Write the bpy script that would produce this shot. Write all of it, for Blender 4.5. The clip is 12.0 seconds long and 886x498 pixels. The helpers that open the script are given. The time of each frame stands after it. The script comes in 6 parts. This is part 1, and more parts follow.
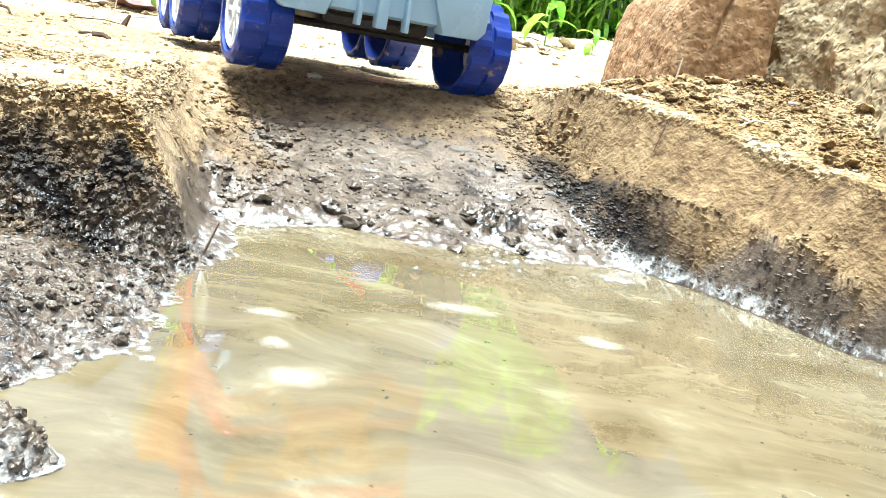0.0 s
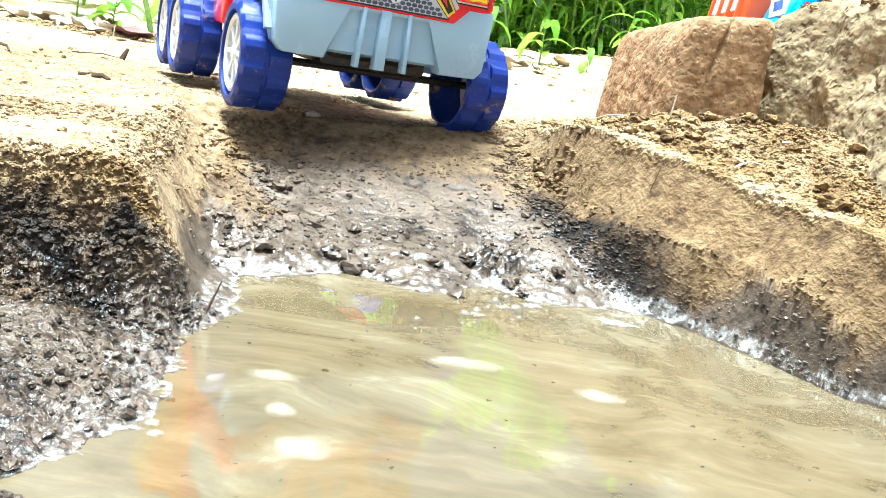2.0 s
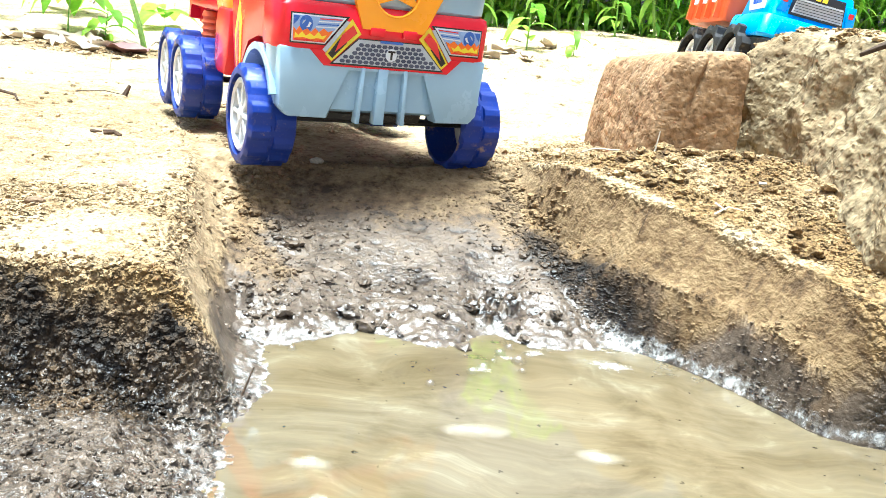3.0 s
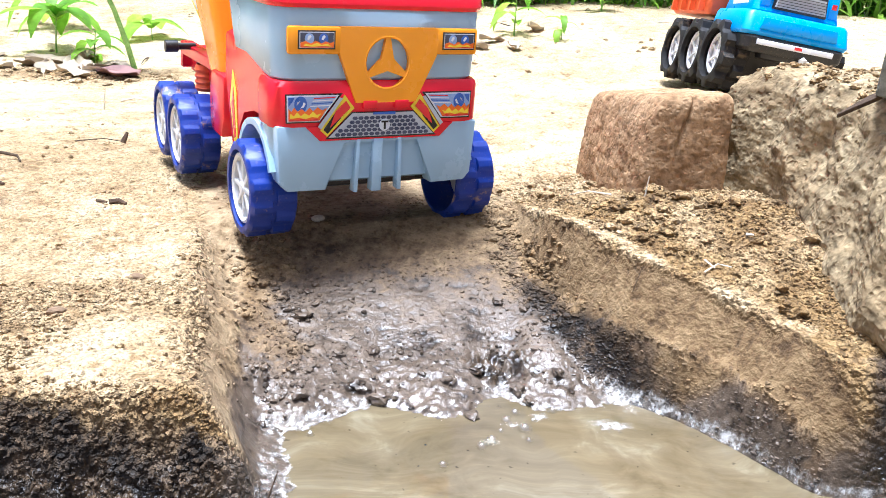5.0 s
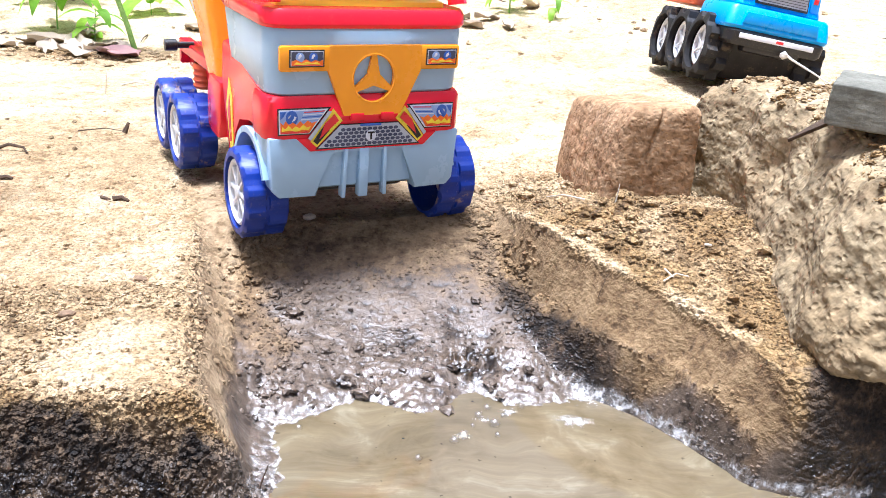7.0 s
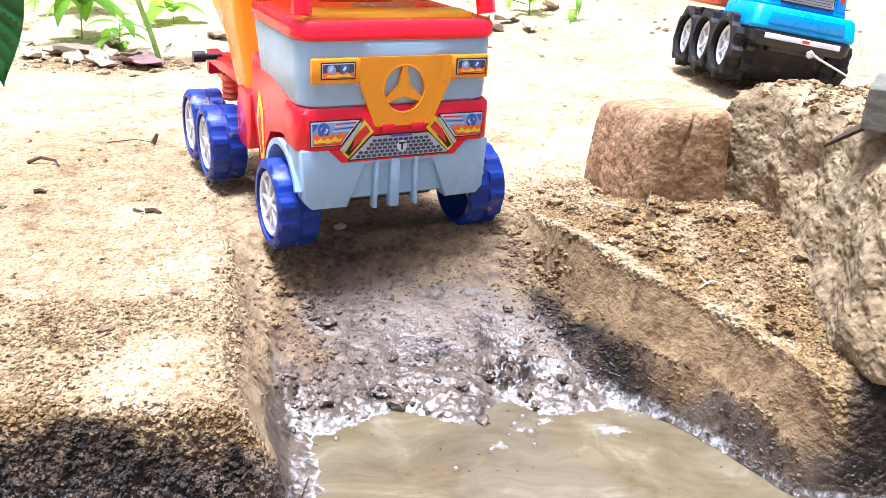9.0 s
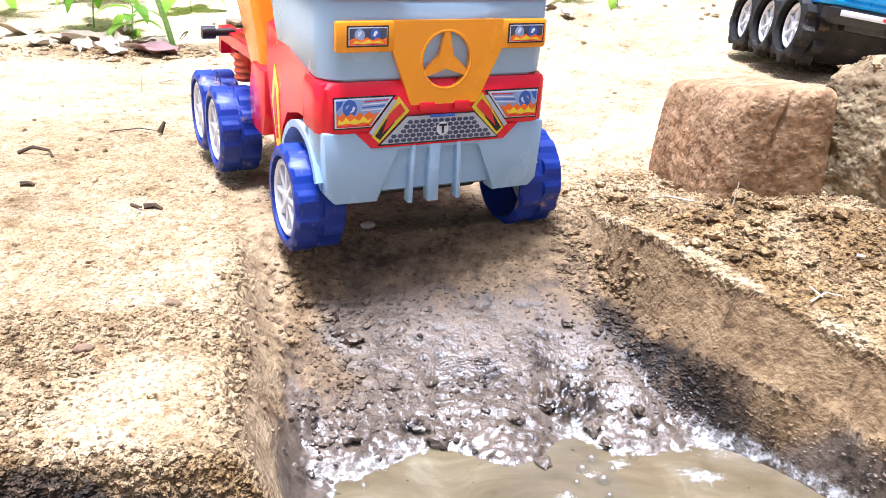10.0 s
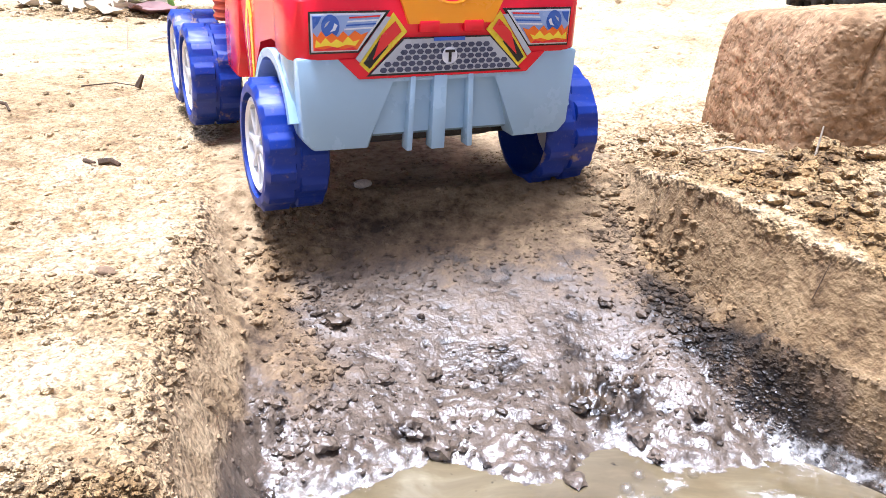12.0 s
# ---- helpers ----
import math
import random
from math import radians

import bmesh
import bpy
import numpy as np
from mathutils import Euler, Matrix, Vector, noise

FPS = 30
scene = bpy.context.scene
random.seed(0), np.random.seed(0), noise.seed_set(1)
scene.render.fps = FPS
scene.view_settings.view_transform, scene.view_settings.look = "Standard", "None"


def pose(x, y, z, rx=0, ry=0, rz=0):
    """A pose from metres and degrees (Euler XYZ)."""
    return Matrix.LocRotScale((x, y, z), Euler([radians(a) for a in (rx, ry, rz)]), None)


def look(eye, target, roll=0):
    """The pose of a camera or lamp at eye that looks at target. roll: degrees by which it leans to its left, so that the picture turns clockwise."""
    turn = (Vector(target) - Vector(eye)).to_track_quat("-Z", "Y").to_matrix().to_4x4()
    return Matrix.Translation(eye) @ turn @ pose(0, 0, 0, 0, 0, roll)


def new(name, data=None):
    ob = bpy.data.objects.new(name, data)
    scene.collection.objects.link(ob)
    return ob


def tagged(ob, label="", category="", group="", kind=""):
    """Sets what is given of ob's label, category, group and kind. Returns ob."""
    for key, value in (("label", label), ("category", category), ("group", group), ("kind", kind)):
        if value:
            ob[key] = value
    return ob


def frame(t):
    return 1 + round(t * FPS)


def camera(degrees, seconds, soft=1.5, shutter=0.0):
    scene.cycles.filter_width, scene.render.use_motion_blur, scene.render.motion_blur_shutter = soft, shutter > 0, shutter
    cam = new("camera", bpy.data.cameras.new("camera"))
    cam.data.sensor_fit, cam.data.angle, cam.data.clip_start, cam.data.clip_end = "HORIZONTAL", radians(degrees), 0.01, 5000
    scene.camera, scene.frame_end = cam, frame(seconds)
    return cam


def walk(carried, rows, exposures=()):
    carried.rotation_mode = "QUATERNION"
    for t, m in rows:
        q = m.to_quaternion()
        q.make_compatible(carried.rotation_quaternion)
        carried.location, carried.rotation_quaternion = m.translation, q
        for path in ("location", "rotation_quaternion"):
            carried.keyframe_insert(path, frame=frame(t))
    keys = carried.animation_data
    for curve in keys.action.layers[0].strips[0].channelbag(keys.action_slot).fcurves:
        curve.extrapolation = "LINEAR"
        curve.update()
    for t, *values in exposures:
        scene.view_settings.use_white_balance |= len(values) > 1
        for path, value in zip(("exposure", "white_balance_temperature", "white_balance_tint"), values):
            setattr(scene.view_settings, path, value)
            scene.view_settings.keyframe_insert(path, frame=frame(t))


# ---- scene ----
EXPOSURES = [(0.0, 1.76, 5300, -5), (3.0, 1.66, 5280, -4), (5.0, 1.19, 5200, 9), (12.0, 1.25, 5220, 15)]
cam = camera(55.1, 12.0, soft=0.3)
PATH = [
    (0, (0.012, 0.011, 0.117), (0.071, 1.952, -0.36), 10.1),
    (0.5, (0.013, 0.01, 0.118), (0.068, 1.952, -0.356), 10.1),
    (1, (0.013, 0.009, 0.118), (0.064, 1.955, -0.344), 10.1),
    (1.5, (0.015, 0.009, 0.121), (0.057, 1.957, -0.326), 9.9),
    (2, (0.007, 0.011, 0.138), (0.069, 1.958, -0.317), 9.4),
    (2.5, (-0.003, -0.004, 0.178), (0.074, 1.93, -0.326), 8.5),
    (3, (-0.008, -0.014, 0.205), (0.076, 1.91, -0.336), 6.7),
    (3.2, (-0.01, -0.02, 0.212), (0.085, 1.898, -0.346), 6.4),
    (4.8, (-0.021, -0.014, 0.28), (0.071, 1.88, -0.358), 3.5),
    (5, (-0.016, -0.014, 0.287), (0.076, 1.879, -0.351), 3.3),
    (5.5, (-0.004, -0.032, 0.304), (0.089, 1.861, -0.334), 3.3),
    (6, (-0.007, -0.043, 0.314), (0.087, 1.845, -0.338), 4.0),
    (6.5, (-0.007, -0.047, 0.327), (0.087, 1.831, -0.354), 4.0),
    (7, (-0.005, -0.047, 0.337), (0.092, 1.813, -0.391), 4.0),
    (7.2, (-0.006, -0.048, 0.349), (0.089, 1.808, -0.391), 3.9),
    (9, (-0.017, -0.045, 0.344), (0.038, 1.816, -0.387), 2.8),
    (9.5, (-0.03, -0.003, 0.322), (-0.029, 1.858, -0.411), 1.9),
    (10, (-0.031, 0.061, 0.303), (-0.031, 1.922, -0.428), 2.4),
    (10.5, (-0.038, 0.109, 0.287), (-0.061, 1.971, -0.442), 2.5),
    (11, (-0.037, 0.146, 0.269), (-0.092, 2.008, -0.46), 2.3),
    (11.5, (-0.028, 0.17, 0.243), (-0.097, 2.022, -0.509), 2.2),
    (12, (-0.019, 0.165, 0.245), (-0.082, 2.015, -0.513), 1.9),
]
walk(cam, [(t, look(eye, target, roll)) for t, eye, target, roll in PATH], EXPOSURES)

# ---- world and light: bright hazy daylight, soft shadows ----
world = bpy.data.worlds.new("world")
scene.world = world
world.use_nodes = True
wn = world.node_tree.nodes
sky = wn.new("ShaderNodeTexSky")
sky.sky_type = "NISHITA"
sky.sun_disc = False
sky.sun_elevation = radians(83)
sky.sun_rotation = radians(254)
sky.air_density, sky.dust_density, sky.ozone_density = 0.3, 8.0, 0.2
wn["Background"].inputs["Strength"].default_value = 0.11
world.node_tree.links.new(sky.outputs["Color"], wn["Background"].inputs["Color"])
sun = new("sun", bpy.data.lights.new("sun", "SUN"))
sun.data.energy, sun.data.angle, sun.data.color = 3.7, radians(16), (1.0, 0.97, 0.93)
sun.matrix_world = look((-0.35, 0.50, 3.2), (0.0, 0.6, 0.0))


# ---- materials ----
def mat(name, rough=0.6, metal=0.0, spec=0.5):
    m = bpy.data.materials.new(name)
    m.use_nodes = True
    b = m.node_tree.nodes["Principled BSDF"]
    b.inputs["Roughness"].default_value = rough
    b.inputs["Metallic"].default_value = metal
    b.inputs["Specular IOR Level"].default_value = spec
    return m, m.node_tree.nodes, m.node_tree.links, b


def rgb(c):
    return (c[0], c[1], c[2], 1.0)


def tex_noise(n, l, scale, detail=4.0, rough=0.6, coord=None):
    t = n.new("ShaderNodeTexNoise")
    t.inputs["Scale"].default_value = scale
    t.inputs["Detail"].default_value = detail
    t.inputs["Roughness"].default_value = rough
    if coord is not None:
        l.new(coord, t.inputs["Vector"])
    return t


def ramp(n, l, src, stops):
    r = n.new("ShaderNodeValToRGB")
    e = r.color_ramp.elements
    while len(e) < len(stops):
        e.new(0.5)
    for k, (p, c) in enumerate(stops):
        e[k].position = p
        e[k].color = rgb(c) if not isinstance(c, float) else (c, c, c, 1.0)
    l.new(src, r.inputs["Fac"])
    return r


def mix(n, l, fac, a, b, mode="MIX"):
    m = n.new("ShaderNodeMix")
    m.data_type, m.blend_type = "RGBA", mode
    for key, v in ((0, fac), (6, a), (7, b)):
        if isinstance(v, (int, float)):
            m.inputs[key].default_value = v
        elif isinstance(v, tuple):
            m.inputs[key].default_value = rgb(v)
        else:
            l.new(v, m.inputs[key])
    return m.outputs[2]


def math_node(n, l, op, a, b=0.0, clamp=False):
    m = n.new("ShaderNodeMath")
    m.operation, m.use_clamp = op, clamp
    for k, v in ((0, a), (1, b)):
        if isinstance(v, (int, float)):
            m.inputs[k].default_value = v
        else:
            l.new(v, m.inputs[k])
    return m.outputs[0]


def bump(n, l, b, height, dist, strength=1.0):
    u = n.new("ShaderNodeBump")
    u.inputs["Distance"].default_value = dist
    u.inputs["Strength"].default_value = strength
    l.new(height, u.inputs["Height"])
    l.new(u.outputs["Normal"], b.inputs["Normal"])


def world_pos(n):
    return n.new("ShaderNodeNewGeometry").outputs["Position"]


def object_pos(n):
    return n.new("ShaderNodeTexCoord").outputs["Object"]


def plastic(name, c, rough=0.32, dirt=(0.42, 0.31, 0.18), dirt_amount=0.25, mud=0.0):
    """Moulded toy plastic: faint mottling, scuffs and a film of dust."""
    m, n, l, b = mat(name, rough)
    p = object_pos(n)
    big = tex_noise(n, l, 25, 5, 0.6, p)
    fine = tex_noise(n, l, 260, 3, 0.7, p)
    tone = ramp(n, l, big.outputs["Fac"], [(0.3, tuple(v * 0.94 for v in c)), (0.7, c)])
    d = ramp(n, l, fine.outputs["Fac"], [(0.58, 0.0), (0.78, 1.0)])
    amount = math_node(n, l, "MULTIPLY", d.outputs["Color"], dirt_amount)
    if mud:
        splash = tex_noise(n, l, 45, 4, 0.65, world_pos(n))
        amount = math_node(n, l, "MAXIMUM", amount, math_node(n, l, "MULTIPLY", ramp(n, l, splash.outputs["Fac"], [(0.60, 0.0), (0.66, 1.0)]).outputs["Color"], mud))
    l.new(mix(n, l, amount, tone.outputs["Color"], dirt), b.inputs["Base Color"])
    r = ramp(n, l, big.outputs["Fac"], [(0.3, rough * 0.8), (0.75, min(1.0, rough * 1.5))])
    l.new(r.outputs["Color"], b.inputs["Roughness"])
    bump(n, l, b, fine.outputs["Fac"], 0.0002, 0.25)
    return m


def soil_material(name="soil", loose=False):
    """Dry tan loam on the tops, damp brown on the ramp, grey mud near the water, black where it is sodden and where
    shade is painted.
    """
    m, n, l, b = mat(name, 0.9, 0.0, 0.4)
    p = world_pos(n)
    sep = n.new("ShaderNodeSeparateXYZ")
    l.new(p, sep.inputs[0])
    broad = tex_noise(n, l, 9, 5, 0.6, p)
    coarse = tex_noise(n, l, 40, 4, 0.6, p)
    small = tex_noise(n, l, 150, 3, 0.6, p)
    both = n.new("ShaderNodeMix")
    both.inputs[0].default_value = 0.45
    l.new(coarse.outputs["Fac"], both.inputs[2])
    l.new(small.outputs["Fac"], both.inputs[3])
    spread = n.new("ShaderNodeMapRange")
    spread.inputs[1].default_value, spread.inputs[2].default_value = 0.36, 0.64
    spread.inputs[3].default_value, spread.inputs[4].default_value = 0.28, 0.70
    l.new(both.outputs[0], spread.inputs[0])
    grain = tex_noise(n, l, 420, 2, 0.5, p)
    pale = ramp(n, l, spread.outputs[0], [(0.30, (0.38, 0.255, 0.118)), (0.42, (0.60, 0.44, 0.24)), (0.62, (0.78, 0.62, 0.38))])
    brown = ramp(n, l, spread.outputs[0], [(0.30, (0.105, 0.059, 0.020)), (0.45, (0.225, 0.136, 0.050)), (0.66, (0.355, 0.234, 0.098))])
    # pale dust, with sunlit brightness painted into the same value
    dust = n.new("ShaderNodeAttribute")
    dust.attribute_name = "dust"
    damp = ramp(n, l, spread.outputs[0], [(0.30, (0.055, 0.037, 0.023)), (0.42, (0.112, 0.078, 0.049)), (0.68, (0.175, 0.125, 0.080))])
    wet = ramp(n, l, spread.outputs[0], [(0.31, (0.026, 0.018, 0.012)), (0.42, (0.085, 0.062, 0.042)), (0.68, (0.150, 0.114, 0.082))])
    # height above the water, made uneven by the soil's own patches
    edge = math_node(n, l, "MULTIPLY", math_node(n, l, "SUBTRACT", spread.outputs[0], 0.5), 0.040)
    edge = math_node(n, l, "ADD", edge, math_node(n, l, "MULTIPLY", math_node(n, l, "SUBTRACT", broad.outputs["Fac"], 0.5), 0.03))
    drained = n.new("ShaderNodeAttribute")
    drained.attribute_name = "drained"
    h = math_node(n, l, "ADD", math_node(n, l, "ADD", sep.outputs["Z"], drained.outputs["Fac"]), edge)
    f_damp, f_wet = n.new("ShaderNodeMapRange"), n.new("ShaderNodeMapRange")
    f_damp.inputs[1].default_value, f_damp.inputs[2].default_value = 0.040, 0.070
    f_wet.inputs[1].default_value, f_wet.inputs[2].default_value = 0.022, 0.048
    l.new(h, f_damp.inputs[0])
    l.new(h, f_wet.inputs[0])
    df = ramp(n, l, math_node(n, l, "ADD", dust.outputs["Fac"], math_node(n, l, "MULTIPLY", math_node(n, l, "SUBTRACT", broad.outputs["Fac"], 0.5), 0.5)), [(0.1, 0.0), (0.9, 1.0)])
    dry = mix(n, l, df.outputs["Color"], brown.outputs["Color"], pale.outputs["Color"])
    cut = n.new("ShaderNodeAttribute")
    cut.attribute_name = "packed"
    # cut faces go darker: the bank face's shade is put into this mix
    dry = mix(n, l, math_node(n, l, "MULTIPLY", cut.outputs["Fac"], 0.40), dry, damp.outputs["Color"])
    c = mix(n, l, f_damp.outputs[0], damp.outputs["Color"], dry)
    c = mix(n, l, f_wet.outputs[0], wet.outputs["Color"], c)
    # black mask: sodden mud, and shade painted into the colour
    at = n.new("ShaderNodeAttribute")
    at.attribute_name = "wet_and_shade"
    wet_shade = ramp(n, l, math_node(n, l, "ADD", at.outputs["Fac"], math_node(n, l, "MULTIPLY", math_node(n, l, "SUBTRACT", spread.outputs[0], 0.5), 1.5)), [(0.25, 0.0), (0.75, 1.0)])
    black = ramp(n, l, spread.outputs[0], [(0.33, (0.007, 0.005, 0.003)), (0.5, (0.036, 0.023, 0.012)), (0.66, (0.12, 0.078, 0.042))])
    c = mix(n, l, wet_shade.outputs["Color"], c, black.outputs["Color"])
    speck = ramp(n, l, grain.outputs["Fac"], [(0.32, 0.42), (0.46, 1.0), (0.68, 1.25)])
    c = mix(n, l, math_node(n, l, "SUBTRACT", 0.72, math_node(n, l, "MULTIPLY", cut.outputs["Fac"], 0.45)), c, speck.outputs["Color"], "MULTIPLY")
    if loose:
        g = n.new("ShaderNodeNewGeometry")
        each = ramp(n, l, g.outputs["Random Per Island"], [(0.0, 0.58), (0.5, 0.95), (1.0, 1.25)])
        c = mix(n, l, 1.0, c, each.outputs["Color"], "MULTIPLY")
    l.new(c, b.inputs["Base Color"])
    r = ramp(n, l, f_wet.outputs[0], [(0.0, 0.34), (0.6, 0.50), (1.0, 0.95)])
    l.new(r.outputs["Color"], b.inputs["Roughness"])
    # a film of water on the mud, smoother than the mud under it
    film = ramp(n, l, math_node(n, l, "ADD", sep.outputs["Z"], math_node(n, l, "MULTIPLY", math_node(n, l, "SUBTRACT", broad.outputs["Fac"], 0.5), 0.02)), [(0.002, 0.60), (0.006, 0.24), (0.012, 0.07), (0.030, 0.03), (0.060, 0.0)])
    l.new(math_node(n, l, "MULTIPLY", film.outputs["Color"], 0.45 if loose else 1.0), b.inputs["Coat Weight"])
    b.inputs["Coat Roughness"].default_value = 0.10
    b.inputs["Coat IOR"].default_value = 1.8
    slick = n.new("ShaderNodeBump")
    slick.inputs["Distance"].default_value = 0.008
    flow = ramp(n, l, sep.outputs["Z"], [(0.001, 0.28), (0.006, 0.65), (0.03, 1.0)])
    l.new(flow.outputs["Color"], slick.inputs["Strength"])
    l.new(coarse.outputs["Fac"], slick.inputs["Height"])
    l.new(slick.outputs["Normal"], b.inputs["Coat Normal"])
    cell = n.new("ShaderNodeTexVoronoi")
    cell.feature = "SMOOTH_F1"
    cell.inputs["Scale"].default_value, cell.inputs["Smoothness"].default_value = 230, 0.35
    shake = n.new("ShaderNodeVectorMath")
    shake.operation = "MULTIPLY_ADD"
    l.new(small.outputs["Color"], shake.inputs[0])
    shake.inputs[1].default_value = (0.006, 0.006, 0.006)
    l.new(p, shake.inputs[2])
    l.new(shake.outputs[0], cell.inputs["Vector"])
    packed = n.new("ShaderNodeAttribute")
    packed.attribute_name = "packed"
    open_soil = math_node(n, l, "SUBTRACT", 1.0, math_node(n, l, "MULTIPLY", packed.outputs["Fac"], 0.85))
    lumps = math_node(n, l, "MULTIPLY", open_soil, math_node(n, l, "MULTIPLY", math_node(n, l, "SUBTRACT", 0.8, cell.outputs["Distance"]), math_node(n, l, "MULTIPLY", coarse.outputs["Fac"], 1.1)))
    hh = math_node(n, l, "ADD", math_node(n, l, "MULTIPLY", grain.outputs["Fac"], 0.22), math_node(n, l, "ADD", math_node(n, l, "MULTIPLY", spread.outputs[0], 0.7), lumps))
    calm = math_node(n, l, "ADD", 0.60, math_node(n, l, "MULTIPLY", f_damp.outputs[0], 0.40))
    calm = math_node(n, l, "MULTIPLY", calm, math_node(n, l, "SUBTRACT", 1.0, math_node(n, l, "MULTIPLY", packed.outputs["Fac"], 0.55)))
    bump(n, l, b, math_node(n, l, "MULTIPLY", hh, calm), 0.010, 1.0)
    return m


def water_material():
    """Muddy puddle water: silt in swirls under a clean reflecting surface."""
    m, n, l, b = mat("muddy_water", 0.015, 0.0, 0.5)
    b.inputs["IOR"].default_value = 1.8
    p = world_pos(n)
    warp = tex_noise(n, l, 7, 3, 0.5, p)
    sc = n.new("ShaderNodeVectorMath")
    sc.operation = "MULTIPLY_ADD"
    l.new(warp.outputs["Color"], sc.inputs[0])
    sc.inputs[1].default_value = (0.22, 0.10, 0.0)
    l.new(p, sc.inputs[2])
    mp = n.new("ShaderNodeMapping")
    mp.inputs["Scale"].default_value = (1.0, 1.7, 1.0)
    mp.inputs["Rotation"].default_value = (0, 0, 0.35)
    l.new(sc.outputs[0], mp.inputs["Vector"])
    swirl = tex_noise(n, l, 15, 7, 0.58, mp.outputs["Vector"])
    tone = ramp(n, l, swirl.outputs["Fac"], [(0.28, (0.090, 0.066, 0.031)), (0.46, (0.130, 0.100, 0.053)), (0.60, (0.160, 0.127, 0.072)), (0.72, (0.23, 0.195, 0.125))])
    thread = n.new("ShaderNodeMapping")
    thread.inputs["Scale"].default_value = (1.0, 5.0, 1.0)
    thread.inputs["Rotation"].default_value = (0, 0, -0.25)
    l.new(sc.outputs[0], thread.inputs["Vector"])
    veil = tex_noise(n, l, 34, 5, 0.62, thread.outputs["Vector"])
    c = n.new("ShaderNodeMix")
    c.data_type, c.blend_type = "RGBA", "MULTIPLY"
    c.inputs[0].default_value = 0.9
    l.new(tone.outputs["Color"], c.inputs[6])
    l.new(ramp(n, l, veil.outputs["Fac"], [(0.36, 0.90), (0.52, 1.0), (0.68, 1.16)]).outputs["Color"], c.inputs[7])
    speck = tex_noise(n, l, 160, 2, 0.5, p)
    s = ramp(n, l, speck.outputs["Fac"], [(0.25, 0.4), (0.30, 1.0)])
    l.new(mix(n, l, 0.8, c.outputs[2], s.outputs["Color"], "MULTIPLY"), b.inputs["Base Color"])
    rip = tex_noise(n, l, 14, 2, 0.5, mp.outputs["Vector"])
    bump(n, l, b, rip.outputs["Fac"], 0.006, 0.016)
    return m


def froth_sheen_material():
    """Lacy white froth and painted wet sheen: it thins out where its own share of foam is small."""
    m, n, l, b = mat("froth", 0.12, 0.0, 0.6)
    p = world_pos(n)
    at = n.new("ShaderNodeAttribute")
    at.attribute_name = "froth"
    lace = tex_noise(n, l, 210, 5, 0.62, p)
    curl = tex_noise(n, l, 60, 3, 0.5, p)
    line = math_node(n, l, "ABSOLUTE", math_node(n, l, "SUBTRACT", curl.outputs["Fac"], 0.5))
    holes = math_node(n, l, "ADD", math_node(n, l, "MULTIPLY", math_node(n, l, "SUBTRACT", lace.outputs["Fac"], 0.5), 1.5), math_node(n, l, "MULTIPLY", line, -1.6))
    a = ramp(n, l, math_node(n, l, "ADD", at.outputs["Fac"], holes), [(0.40, 0.0), (1.10, 0.70)])
    l.new(math_node(n, l, "MULTIPLY", a.outputs["Color"], ramp(n, l, at.outputs["Fac"], [(0.02, 0.0), (0.18, 1.0)]).outputs["Color"]), b.inputs["Alpha"])
    c = ramp(n, l, lace.outputs["Fac"], [(0.35, (0.38, 0.34, 0.28)), (0.62, (0.74, 0.72, 0.68))])
    l.new(c.outputs["Color"], b.inputs["Base Color"])
    bump(n, l, b, lace.outputs["Fac"], 0.002, 0.8)
    return m


def raft_material():
    """Pale scum that fades out towards its rim."""
    m, n, l, b = mat("scum", 0.12, 0.0, 0.5)
    at = n.new("ShaderNodeAttribute")
    at.attribute_name = "fade"
    f = tex_noise(n, l, 90, 4, 0.6, world_pos(n))
    v = math_node(n, l, "ADD", at.outputs["Fac"], math_node(n, l, "MULTIPLY", math_node(n, l, "SUBTRACT", f.outputs["Fac"], 0.5), 0.7))
    l.new(ramp(n, l, v, [(0.10, 0.0), (0.80, 0.55)]).outputs["Color"], b.inputs["Alpha"])
    l.new(ramp(n, l, f.outputs["Fac"], [(0.3, (0.36, 0.31, 0.21)), (0.7, (0.56, 0.51, 0.40))]).outputs["Color"], b.inputs["Base Color"])
    return m


def bubble_material():
    """A clear film that only mirrors."""
    m, n, l, b = mat("bubble_film", 0.02)
    t, g, ms = n.new("ShaderNodeBsdfTransparent"), n.new("ShaderNodeBsdfGlossy"), n.new("ShaderNodeMixShader")
    g.inputs["Roughness"].default_value = 0.10
    ms.inputs[0].default_value = 0.16
    l.new(t.outputs[0], ms.inputs[1])
    l.new(g.outputs[0], ms.inputs[2])
    l.new(ms.outputs[0], n["Material Output"].inputs["Surface"])
    return m


def simple(name, lo, hi, scale, rough=0.7, relief=0.001, fine=None, spec=0.4):
    m, n, l, b = mat(name, rough, 0.0, spec)
    p = object_pos(n)
    a = tex_noise(n, l, scale, 6, 0.65, p)
    f = tex_noise(n, l, fine or scale * 8, 4, 0.7, p)
    c = ramp(n, l, a.outputs["Fac"], [(0.28, lo), (0.72, hi)])
    s = ramp(n, l, f.outputs["Fac"], [(0.3, 0.62), (0.55, 1.0), (0.75, 1.2)])
    l.new(mix(n, l, 0.7, c.outputs["Color"], s.outputs["Color"], "MULTIPLY"), b.inputs["Base Color"])
    hh = math_node(n, l, "ADD", math_node(n, l, "MULTIPLY", f.outputs["Fac"], 0.4), a.outputs["Fac"])
    bump(n, l, b, hh, relief, 0.8)
    return m


